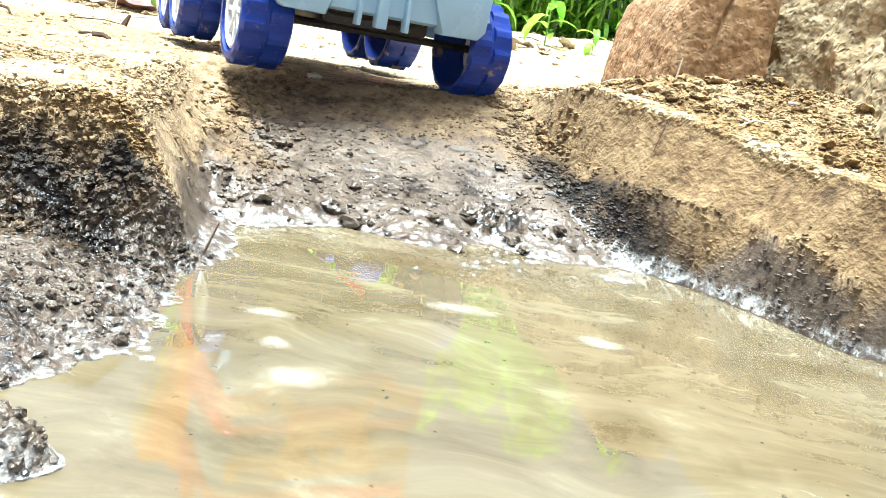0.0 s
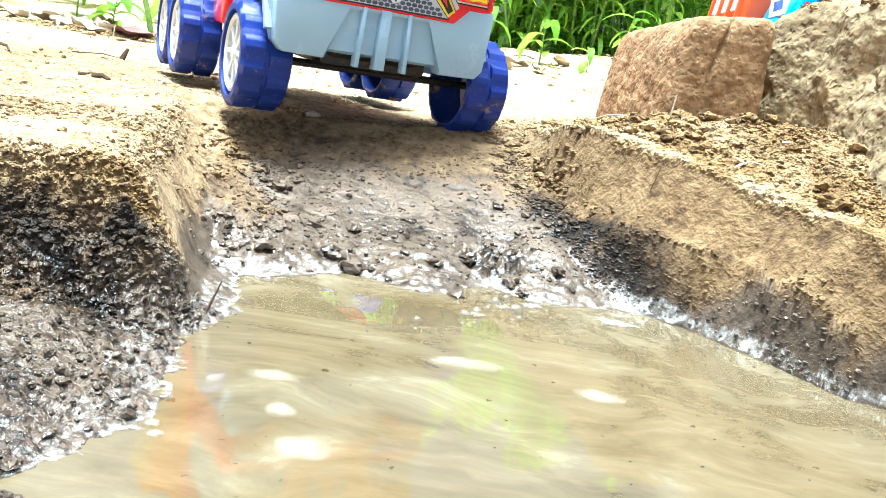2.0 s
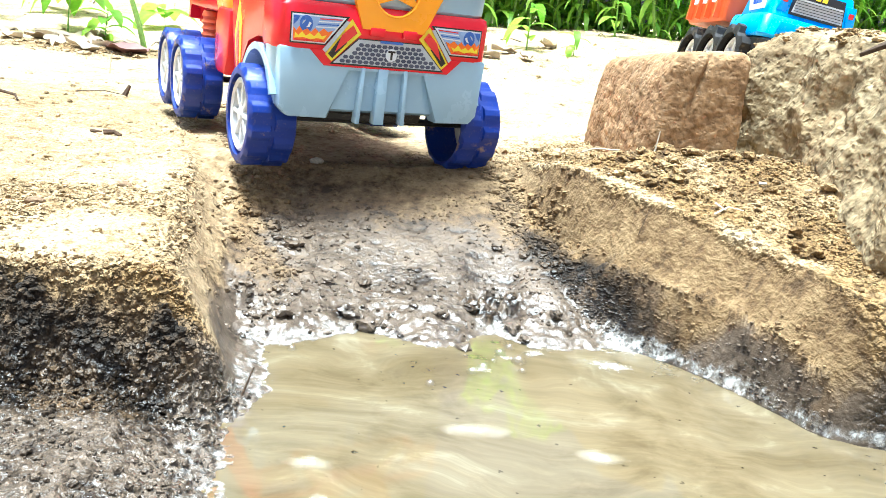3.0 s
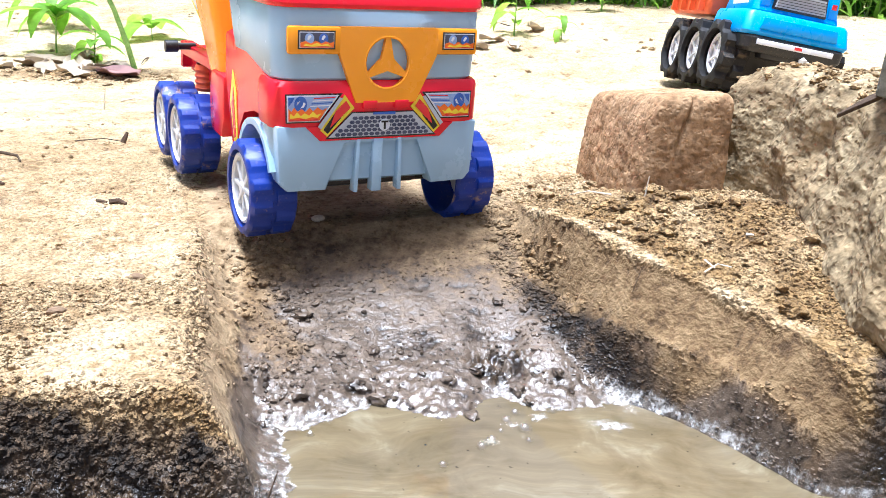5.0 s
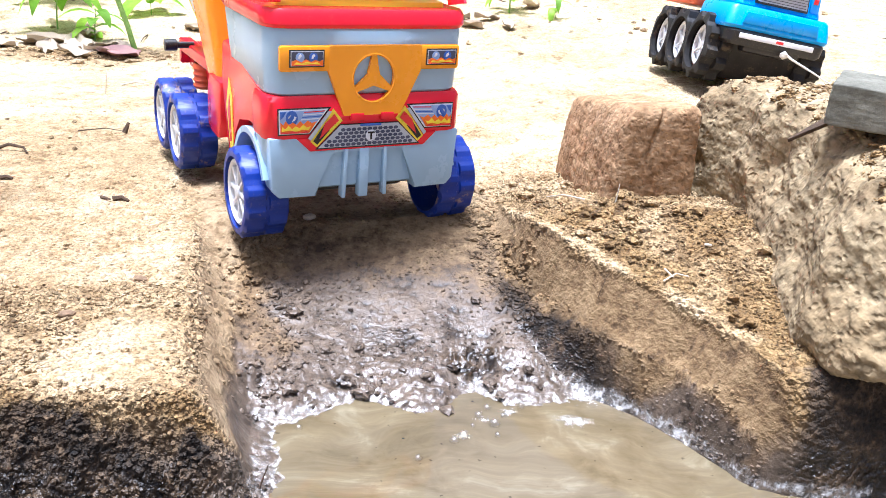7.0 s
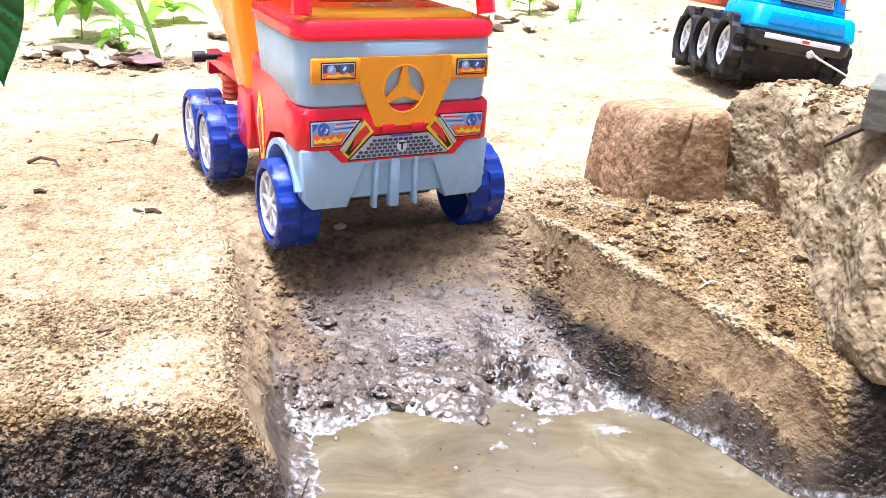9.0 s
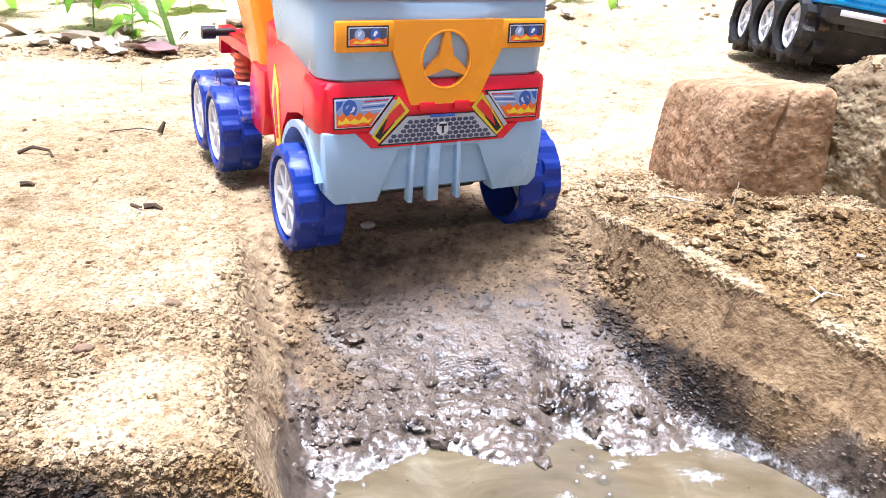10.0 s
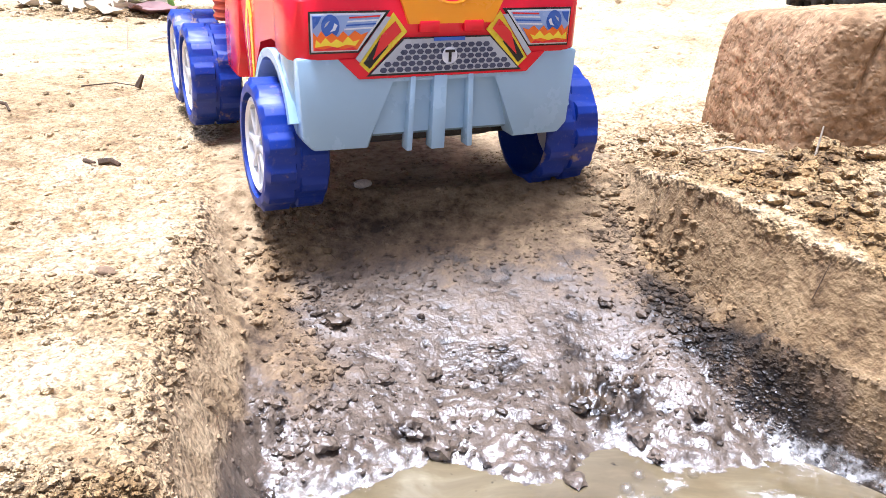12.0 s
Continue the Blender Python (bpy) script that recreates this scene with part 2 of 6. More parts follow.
def stone_material(name, lo, mid, hi, stain, scale, relief, grit=0.85):
    """Rough weathered stone: pits, chips, stains and grit."""
    m, n, l, b = mat(name, 0.93, 0.0, 0.3)
    p = object_pos(n)
    a = tex_noise(n, l, scale, 4, 0.6, p)
    f = tex_noise(n, l, scale * 4.5, 2, 0.5, p)
    big = tex_noise(n, l, scale * 0.5, 3, 0.6, p)
    pits = n.new("ShaderNodeTexVoronoi")
    pits.inputs["Scale"].default_value = scale * 5
    shake = n.new("ShaderNodeVectorMath")
    shake.operation = "MULTIPLY_ADD"
    l.new(a.outputs["Color"], shake.inputs[0])
    shake.inputs[1].default_value = (0.5 / scale, 0.5 / scale, 0.5 / scale)
    l.new(p, shake.inputs[2])
    l.new(shake.outputs[0], pits.inputs["Vector"])
    c = ramp(n, l, a.outputs["Fac"], [(0.36, lo), (0.5, mid), (0.66, hi)])
    st = ramp(n, l, big.outputs["Fac"], [(0.50, 0.0), (0.66, 0.7)])
    c2 = mix(n, l, st.outputs["Color"], c.outputs["Color"], stain)
    s = ramp(n, l, f.outputs["Fac"], [(0.32, 0.42), (0.5, 1.0), (0.68, 1.3)])
    l.new(mix(n, l, grit, c2, s.outputs["Color"], "MULTIPLY"), b.inputs["Base Color"])
    hole = ramp(n, l, pits.outputs["Distance"], [(0.10, 0.0), (0.42, 1.0)])
    hh = math_node(n, l, "ADD", math_node(n, l, "MULTIPLY", f.outputs["Fac"], 0.55), math_node(n, l, "ADD", a.outputs["Fac"], math_node(n, l, "MULTIPLY", hole.outputs["Color"], 0.30)))
    bump(n, l, b, hh, relief, 1.0)
    return m


def leaf_material(name, lo, hi, trans=0.35, rough=0.45):
    m, n, l, b = mat(name, rough, 0.0, 0.4)
    g = n.new("ShaderNodeNewGeometry")
    r = ramp(n, l, g.outputs["Random Per Island"], [(0.0, lo), (1.0, hi)])
    v = tex_noise(n, l, 60, 3, 0.6, object_pos(n))
    s = ramp(n, l, v.outputs["Fac"], [(0.3, 0.8), (0.7, 1.15)])
    c = mix(n, l, 1.0, r.outputs["Color"], s.outputs["Color"], "MULTIPLY")
    l.new(c, b.inputs["Base Color"])
    t = n.new("ShaderNodeBsdfTranslucent")
    l.new(c, t.inputs["Color"])
    ms = n.new("ShaderNodeMixShader")
    ms.inputs[0].default_value = trans
    l.new(b.outputs[0], ms.inputs[1])
    l.new(t.outputs[0], ms.inputs[2])
    l.new(ms.outputs[0], n["Material Output"].inputs["Surface"])
    return m


SOIL = soil_material()
SOIL_LOOSE = soil_material("loose_soil", True)
WATER = water_material()
FROTH_SHEEN = froth_sheen_material()
SCUM = raft_material()
BUBBLE = bubble_material()
RED = plastic("red_plastic", (0.84, 0.010, 0.026), 0.20, dirt_amount=0.05)
GREY = plastic("grey_blue_plastic", (0.39, 0.56, 0.71), 0.22, dirt_amount=0.06)
ORANGE = plastic("orange_plastic", (1.0, 0.37, 0.002), 0.22, dirt_amount=0.04)
YELLOW = plastic("yellow_plastic", (0.92, 0.60, 0.02))
TYRE_BLUE = plastic("blue_tyre_plastic", (0.004, 0.030, 0.27), 0.42, (0.40, 0.27, 0.11), 0.2, 0.6)
WHITE = plastic("white_plastic", (0.74, 0.75, 0.76), 0.35)
BLACK = plastic("black_plastic", (0.012, 0.012, 0.014), 0.4)
CAB_BLUE = plastic("sky_blue_plastic", (0.02, 0.32, 0.80), 0.28)
BED_ORANGE = plastic("orange_red_plastic", (0.80, 0.13, 0.03), 0.4)
MUD_BLACK = plastic("muddy_black_rubber", (0.007, 0.006, 0.006), 0.75, (0.16, 0.11, 0.06), 0.25, 0.35)
ST_BLACK = plastic("sticker_black", (0.015, 0.015, 0.017), 0.25, dirt_amount=0.05)
ST_WHITE = plastic("sticker_white", (0.78, 0.80, 0.84), 0.25, dirt_amount=0.05)
ST_SILVER = plastic("sticker_silver", (0.50, 0.52, 0.55), 0.25, dirt_amount=0.05)
ST_BLUE = plastic("sticker_blue", (0.05, 0.14, 0.52), 0.25, dirt_amount=0.05)
ST_ORANGE = plastic("sticker_flame", (0.86, 0.17, 0.01), 0.25, dirt_amount=0.05)
ST_YELLOW = plastic("sticker_yellow", (0.93, 0.72, 0.03), 0.25, dirt_amount=0.05)
ST_PALE = plastic("sticker_pale_blue", (0.32, 0.45, 0.74), 0.25, dirt_amount=0.05)
ST_DARK = plastic("sticker_slate", (0.06, 0.07, 0.12), 0.25, dirt_amount=0.05)
ST_RED = plastic("sticker_red", (0.72, 0.03, 0.03), 0.25, dirt_amount=0.05)
BRICK = stone_material("worn_brick", (0.23, 0.135, 0.064), (0.32, 0.200, 0.100), (0.41, 0.280, 0.155), (0.47, 0.29, 0.145), 48, 0.0016, 0.6)
ROCK = stone_material("tan_rock", (0.19, 0.136, 0.070), (0.30, 0.228, 0.124), (0.40, 0.318, 0.185), (0.28, 0.195, 0.095), 30, 0.0042, 0.7)
CONCRETE = simple("weathered_concrete", (0.10, 0.095, 0.070), (0.22, 0.21, 0.16), 40, 0.9, 0.0016, 260)
CLOD_DAMP = simple("damp_clod", (0.16, 0.10, 0.055), (0.28, 0.19, 0.11), 60, 0.9, 0.001)
CLOD_WET = simple("wet_clod", (0.035, 0.028, 0.022), (0.09, 0.07, 0.05), 60, 0.35, 0.001)
TWIG = simple("twig_bark", (0.04, 0.025, 0.015), (0.11, 0.07, 0.04), 120, 0.9, 0.0006)
STRAW = simple("pale_straw", (0.52, 0.44, 0.32), (0.72, 0.65, 0.52), 120, 0.8, 0.0004)
STEM = simple("green_stem", (0.16, 0.30, 0.05), (0.28, 0.43, 0.10), 40, 0.5, 0.0004)
LEAF = leaf_material("green_leaf", (0.13, 0.33, 0.02), (0.46, 0.70, 0.08), 0.55)
LEAF_DARK = leaf_material("deep_green_leaf", (0.018, 0.085, 0.014), (0.032, 0.125, 0.020), 0.15, 0.28)
DRY_LEAF = leaf_material("dry_leaf", (0.26, 0.20, 0.125), (0.62, 0.53, 0.40), 0.1, 0.8)
PURPLE_LEAF = leaf_material("dry_purple_leaf", (0.20, 0.10, 0.09), (0.30, 0.17, 0.15), 0.1, 0.7)
CORD = simple("white_cord", (0.60, 0.57, 0.50), (0.75, 0.72, 0.65), 200, 0.8, 0.0003)


# ---- mesh helpers ----
def put_mesh(name, bm, material, smooth=False):
    me = bpy.data.meshes.new(name)
    bmesh.ops.recalc_face_normals(bm, faces=bm.faces[:])
    bm.to_mesh(me)
    bm.free()
    me.materials.append(material)
    if smooth:
        me.polygons.foreach_set("use_smooth", [True] * len(me.polygons))
        me.set_sharp_from_angle(angle=radians(40))
    return me


def part(name, bm, material, parent=None, label="", smooth=True, at=None):
    ob = new(name, put_mesh(name, bm, material, smooth))
    ob.parent = parent
    if at is not None:
        ob.matrix_basis = at
    if label:
        tagged(ob, label)
    return ob


def shared(name, me, parent, at):
    ob = new(name, me)
    ob.parent = parent
    ob.matrix_basis = at
    return ob


def raw_mesh(name, verts, faces, material, smooth=True):
    me = bpy.data.meshes.new(name)
    me.from_pydata(verts, [], faces)
    me.materials.append(material)
    if smooth:
        me.polygons.foreach_set("use_smooth", [True] * len(me.polygons))
    return me


def box(sx, sy, sz, at=(0, 0, 0), bevel=0.0, seg=2, bm=None):
    bm = bm or bmesh.new()
    r = bmesh.ops.create_cube(bm, size=1.0, matrix=Matrix.Translation(at) @ Matrix.Diagonal((sx, sy, sz, 1)))
    if bevel:
        es = list({e for v in r["verts"] for e in v.link_edges})
        bmesh.ops.bevel(bm, geom=es, offset=bevel, segments=seg, affect="EDGES", profile=0.5)
    return bm


def prism(points, axis, a, b, bevel=0.0):
    """A polygon in the two other axes, drawn out along an axis from a to b."""
    bm = bmesh.new()

    def at(p, h):
        if axis == "x":
            return (h, p[0], p[1])
        if axis == "y":
            return (p[0], h, p[1])
        return (p[0], p[1], h)

    lo = [bm.verts.new(at(p, a)) for p in points]
    hi = [bm.verts.new(at(p, b)) for p in points]
    bm.faces.new(lo)
    bm.faces.new(hi[::-1])
    k = len(points)
    for i in range(k):
        bm.faces.new((lo[i], lo[(i + 1) % k], hi[(i + 1) % k], hi[i]))
    if bevel:
        bmesh.ops.bevel(bm, geom=bm.edges[:], offset=bevel, segments=2, affect="EDGES", profile=0.5)
    return bm


def rounded(hw, y0, y1, r, steps=5):
    pts = []
    for cx, cy, a0 in ((hw - r, y1 - r, 0), (-hw + r, y1 - r, 90), (-hw + r, y0 + r, 180), (hw - r, y0 + r, 270)):
        for i in range(steps + 1):
            a = radians(a0 + 90 * i / steps)
            pts.append((cx + r * math.cos(a), cy + r * math.sin(a)))
    return pts


def loft(levels, cap=True):
    """Rounded rectangles stacked up: (z, half width, front y, back y, corner radius)."""
    bm = bmesh.new()
    rings = [[bm.verts.new((x, y, z)) for x, y in rounded(hw, y0, y1, r)] for z, hw, y0, y1, r in levels]
    for lo, hi in zip(rings, rings[1:]):
        for i in range(len(lo)):
            j = (i + 1) % len(lo)
            bm.faces.new((lo[i], lo[j], hi[j], hi[i]))
    if cap:
        bm.faces.new(rings[0][::-1])
        bm.faces.new(rings[-1])
    return bm


def lathe(profile, steps=32, axis="x", bm=None, closed=False):
    """Turns (radius, along) points round an axis."""
    bm = bm or bmesh.new()
    rings = []
    for i in range(steps):
        a = 2 * math.pi * i / steps
        c, s = math.cos(a), math.sin(a)
        rings.append([bm.verts.new({"x": (h, r * c, r * s), "y": (r * c, h, r * s), "z": (r * c, r * s, h)}[axis]) for r, h in profile])
    k = len(profile)
    for i in range(steps):
        p, q = rings[i], rings[(i + 1) % steps]
        for j in range(k if closed else k - 1):
            bm.faces.new((p[j], q[j], q[(j + 1) % k], p[(j + 1) % k]))
    return bm


def rod(path, r0, r1, sides=7, bm=None):
    """A tapering tube along a path of points."""
    bm = bm or bmesh.new()
    path = [Vector(p) for p in path]
    rings = []
    for i, p in enumerate(path):
        d = (path[min(i + 1, len(path) - 1)] - path[max(i - 1, 0)]).normalized()
        m = d.to_track_quat("Z", "Y").to_matrix()
        r = r0 + (r1 - r0) * i / max(1, len(path) - 1)
        rings.append([bm.verts.new(p + m @ Vector((r * math.cos(2 * math.pi * k / sides), r * math.sin(2 * math.pi * k / sides), 0))) for k in range(sides)])
    for a, b in zip(rings, rings[1:]):
        for k in range(sides):
            bm.faces.new((a[k], a[(k + 1) % sides], b[(k + 1) % sides], b[k]))
    bm.faces.new(rings[0][::-1])
    bm.faces.new(rings[-1])
    return bm


def filled(outline, holes, y0, y1):
    """A plate in x and z with holes, from y0 to y1."""
    bm = bmesh.new()
    edges = []
    for loop in [outline] + holes:
        vs = [bm.verts.new((x, y0, z)) for x, z in loop]
        edges += [bm.edges.new((vs[i], vs[(i + 1) % len(vs)])) for i in range(len(vs))]
    r = bmesh.ops.triangle_fill(bm, use_beauty=True, use_dissolve=False, edges=edges)
    faces = [g for g in r["geom"] if isinstance(g, bmesh.types.BMFace)]
    e = bmesh.ops.extrude_face_region(bm, geom=faces)
    bmesh.ops.translate(bm, verts=[g for g in e["geom"] if isinstance(g, bmesh.types.BMVert)], vec=(0, y1 - y0, 0))
    return bm


# ---- the lie of the land ----
def hash_noise(x, y, seed):
    """Smooth value noise on a plane."""
    xi, yi = np.floor(x).astype(np.int64), np.floor(y).astype(np.int64)
    fx, fy = x - xi, y - yi
    fx, fy = fx * fx * (3 - 2 * fx), fy * fy * (3 - 2 * fy)

    def h(a, b):
        k = (a * 374761393 + b * 668265263 + seed * 974634777) & 0xFFFFFFFF
        k = ((k ^ (k >> 13)) * 1274126177) & 0xFFFFFFFF
        return ((k ^ (k >> 16)) & 0xFFFF) / 65535.0

    return (h(xi, yi) * (1 - fx) + h(xi + 1, yi) * fx) * (1 - fy) + (h(xi, yi + 1) * (1 - fx) + h(xi + 1, yi + 1) * fx) * fy


def fbm(x, y, scale, octaves, seed, gain=0.5):
    total, amp, norm = 0.0, 1.0, 0.0
    for k in range(octaves):
        total = total + amp * (hash_noise(x * scale + 17.3 * k, y * scale - 9.1 * k, seed + k) - 0.5)
        norm += amp
        amp, scale = amp * gain, scale * 2.03
    return total / norm


def smooth(a, b, v):
    t = np.clip((v - a) / (b - a), 0, 1)
    return t * t * (3 - 2 * t)


CREST_Y = (0.20, 0.34, 0.37, 0.42, 0.46, 0.516, 0.64, 0.80, 1.0)
CREST_X = (-0.150, -0.128, -0.122, -0.140, -0.150, -0.161, -0.186, -0.225, -0.262)
LEFT_EDGE_Y, LEFT_EDGE_X = CREST_Y, tuple(v + 0.014 for v in CREST_X)
SLOPE_Y = (0.34, 0.37, 0.49, 0.54, 0.65, 0.80)
SLOPE_W = (0.040, 0.041, 0.044, 0.044, 0.026, 0.020)
RIGHT_EDGE_Y = (0.2, 0.39, 0.422, 0.454, 0.491, 0.52, 0.547, 0.58, 0.612, 0.65, 0.744, 0.80, 1.0)
RIGHT_EDGE_X = (0.50, 0.262, 0.243, 0.231, 0.213, 0.186, 0.157, 0.134, 0.118, 0.101, 0.080, 0.064, 0.05)
RIM_Y = (0.40, 0.454, 0.491, 0.547, 0.612, 0.65, 0.744, 0.80)
RIM_Z = (0.075, 0.082, 0.085, 0.095, 0.101, 0.097, 0.080, 0.080)
# how far the cut face and the wet slope under it reach out from the lip
CUT_Y = (0.40, 0.44, 0.47, 0.51, 0.55, 0.584, 0.62, 0.80)
CUT_W = (0.012, 0.015, 0.019, 0.030, 0.025, 0.020, 0.018, 0.015)
WASH_W = (0.012, 0.013, 0.018, 0.019, 0.025, 0.020, 0.015, 0.012)
BAY_X = (-0.09, -0.073, -0.054, -0.031, -0.013, 0.011, 0.032, 0.046, 0.058, 0.079, 0.101, 0.115, 0.154)
BAY_Y = (0.464, 0.468, 0.484, 0.504, 0.494, 0.484, 0.489, 0.509, 0.516, 0.499, 0.500, 0.509, 0.528)
SHORE_Y = (0.10, 0.19, 0.235, 0.261, 0.285, 0.305, 0.326, 0.36, 0.40, 0.444, 0.47)
SHORE_X = (-0.14, -0.13, -0.100, -0.085, -0.072, -0.075, -0.073, -0.085, -0.074, -0.088, -0.092)
BUBBLES = ((0.057, 0.483, 0.0040), (0.068, 0.473, 0.0050), (0.064, 0.494, 0.0035), (0.090, 0.498, 0.0036), (0.045, 0.457, 0.0045), (-0.070, 0.458, 0.0030), (0.013, 0.428, 0.0032), (0.069, 0.459, 0.0026), (0.038, 0.450, 0.0038), (0.052, 0.470, 0.0022), (0.075, 0.484, 0.0026))


def churned(x, y):
    """The trampled patch of black mud by the water."""
    e = np.hypot((x - 0.060) / 0.030, (y - 0.543) / 0.019) + 1.1 * fbm(x, y, 60, 3, 93)
    return smooth(1.0, 0.6, e)


def ground_z(x, y):
    """Height of the ground over the water level, for arrays of places."""
    x, y = np.asarray(x, float), np.asarray(y, float)
    wob = fbm(x, y, 22, 2, 5) * 0.022
    n_mid = fbm(x, y, 60, 4, 11)
    n_fine = fbm(x, y, 190, 3, 31)
    n_grain = fbm(x, y, 330, 2, 37)
    top = 0.068 + 0.03 * smooth(-0.1, 0.25, x) + 0.02 * smooth(0.25, 0.5, x) * smooth(0.7, 1.1, y) + 0.006 * fbm(x, y, 6, 3, 3)
    top = top + 0.075 * smooth(1.3, 2.7, y) + 0.25 * smooth(8, 60, np.hypot(x, y))
    # the ramp down to the water and the floor of the puddle
    line = np.interp(x, BAY_X, BAY_Y)
    line = 0.490 + (line - 0.490) * smooth(0.62, 0.52, y)
    low = np.where(y > line, (y - line + wob * 0.4) * (0.27 + 0.5 * np.clip(y - 0.55, 0, 0.2)), (y - line + wob * 0.4) * 0.22)
    low = np.maximum(low, -0.03)
    low = np.where(y < 0.05, np.maximum(low, (0.05 - y) * 0.35 - 0.03), low)
    low = low + 0.0075 * smooth(0.06, 0.10, x) * smooth(0.66, 0.56, y) * smooth(0.50, 0.56, y)
    shore = np.interp(y, SHORE_Y, SHORE_X) + wob * 0.6
    shelf = np.clip((shore - x) * 0.30, -0.03, 0.016)
    lump = 0.024 * np.exp(-(((x + 0.105) / 0.035) ** 2 + ((y - 0.175) / 0.022) ** 2)) + 0.02 * np.exp(-(((x + 0.085) / 0.02) ** 2 + ((y - 0.20) / 0.009) ** 2))
    low = np.where(y < 0.5, np.maximum(low, shelf), low)
    low = np.where(y < 0.26, np.maximum(low, lump - 0.01), low)
    low = np.minimum(low, top)
    edge_wet = smooth(0.020, 0.006, low) * smooth(-0.004, 0.003, low)
    rough_low = n_mid * (0.0016 + 0.0030 * edge_wet) + n_fine * (0.0008 + 0.0026 * edge_wet)
    ridge = 0.5 - np.abs(fbm(x, y * 1.5, 75, 3, 13)) * 4
    rough_low = rough_low + 0.0026 * np.clip(ridge, 0, 1) * edge_wet
    crest = np.interp(y, CREST_Y, CREST_X)
    slope = np.interp(y, SLOPE_Y, SLOPE_W)
    fan = np.exp(-(((x - crest - slope - 0.006) / 0.030) ** 2)) * smooth(0.46, 0.50, y) * smooth(0.74, 0.66, y)
    rough_low = rough_low + fan * (0.008 + 0.010 * n_mid + 0.006 * n_fine) + churned(x, y) * (0.001 + n_mid * 0.004 + n_fine * 0.011)
    z = low + rough_low * smooth(-0.02, 0.0, low)
    # the left bank: a crumbling front and a trodden slope down to the ramp
    side = (crest + slope + wob * 0.35 - x) / slope
    front = (y - 0.345 + wob * 0.8 + 0.02 * smooth(-0.2, -0.4, x) + 0.5 * smooth(-0.45, -0.9, x)) / 0.038
    front = front + (n_mid * 0.55 + n_fine * 0.30) * smooth(1.5, 0.9, front)
    s = np.minimum(side, front) - 0.16 * np.exp(-np.abs(side - front) * 3.0)
    left = np.interp(s, (0.0, 0.14, 0.72, 0.90, 1.12), (0.0, 0.08, 0.80, 0.95, 1.0))
    z_left = top + (0.0018 * n_fine + n_mid * 0.0022) * smooth(0.85, 1.0, left) + 0.006 * fbm(x, y, 26, 2, 71) * smooth(2.6, 1.0, s)
    z = z + (np.maximum(z_left, z) - z) * left
    # the right bank: a sharp lip, a cut face and a washed slope at its foot
    u = np.interp(y, RIGHT_EDGE_Y, RIGHT_EDGE_X) + wob * 0.35 + 0.006 * fbm(x, y, 45, 2, 94) - x
    w1, w2 = np.interp(y, CUT_Y, CUT_W), np.interp(y, CUT_Y, WASH_W)
    near = smooth(0.95, 0.75, y)
    rim = np.interp(y, RIM_Y, RIM_Z) * near + top * (1 - near)
    plate = rim + np.clip(-u, 0, 0.11) * 0.21 * near + (n_mid * 0.007 + n_fine * 0.005) * smooth(0.0, 0.03, -u)
    step = np.maximum(0.047 - 0.012 * smooth(0.47, 0.42, y), z)
    t1, t2 = np.clip(u / w1, 0, 1), np.clip((u - w1) / w2, 0, 1)
    hollow = 4 * t1 * (1 - t1) * (0.012 * fbm(x, y * 0.6, 34, 3, 91) - 0.003) * smooth(0.80, 0.70, y)
    hollow = hollow - 0.006 * smooth(0.55, 0.85, t1) * smooth(0.02, 0.10, fbm(x, y, 42, 2, 92)) * smooth(0.72, 0.62, y)
    face = rim + (step - rim) * (0.7 * t1 + 0.3 * t1 * t1 * (3 - 2 * t1)) + hollow
    wash = step + (z - step) * (1 - (1 - t2) ** 1.6) + (1 - t2) * (n_mid * 0.007 + n_fine * 0.003)
    bank = np.where(u < 0, plate, np.where(t1 < 1, np.maximum(face, z), np.maximum(wash, z)))
    z = z + (bank - z) * smooth(0.396, 0.420, y + wob * 0.6 + n_mid * 0.008) * (t2 < 1)
    # higher ground behind and beside the place
    back = np.maximum(smooth(-0.25, -0.7, y), np.maximum(smooth(-0.45, -0.8, x), smooth(0.5, 0.8, x)) * smooth(0.5, 0.4, y))
    z = z + back * (0.10 - z) * 0.9
    far = smooth(1.0, 1.4, y)
    z = z + far * (0.004 * fbm(x, y, 18, 3, 51) + 0.002 * n_mid)
    steep = np.maximum(smooth(0.02, 0.15, left) * smooth(1.0, 0.96, left) * smooth(0.375, 0.39, y), (u > 0.001) * (t2 < 0.9) * (y < 0.75))
    return z + n_grain * (0.0022 - 0.0012 * packed_soil(x, y)) * smooth(-0.004, 0.004, z) * (1 - 0.85 * steep)


def gz(x, y):
    return float(ground_z(np.array([x]), np.array([y]))[0])


def axis_steps(a, b, fine, far, growth=1.12):
    mid = list(np.arange(a, b, fine))
    out, step, v = [], fine, b
    while v < far:
        out.append(v)
        step = min(step * growth, 4.0)
        v += step
    neg, step, v = [], fine, a
    while v > -far:
        step = min(step * growth, 4.0)
        v -= step
        neg.append(v)
    return np.array(neg[::-1] + mid + out)


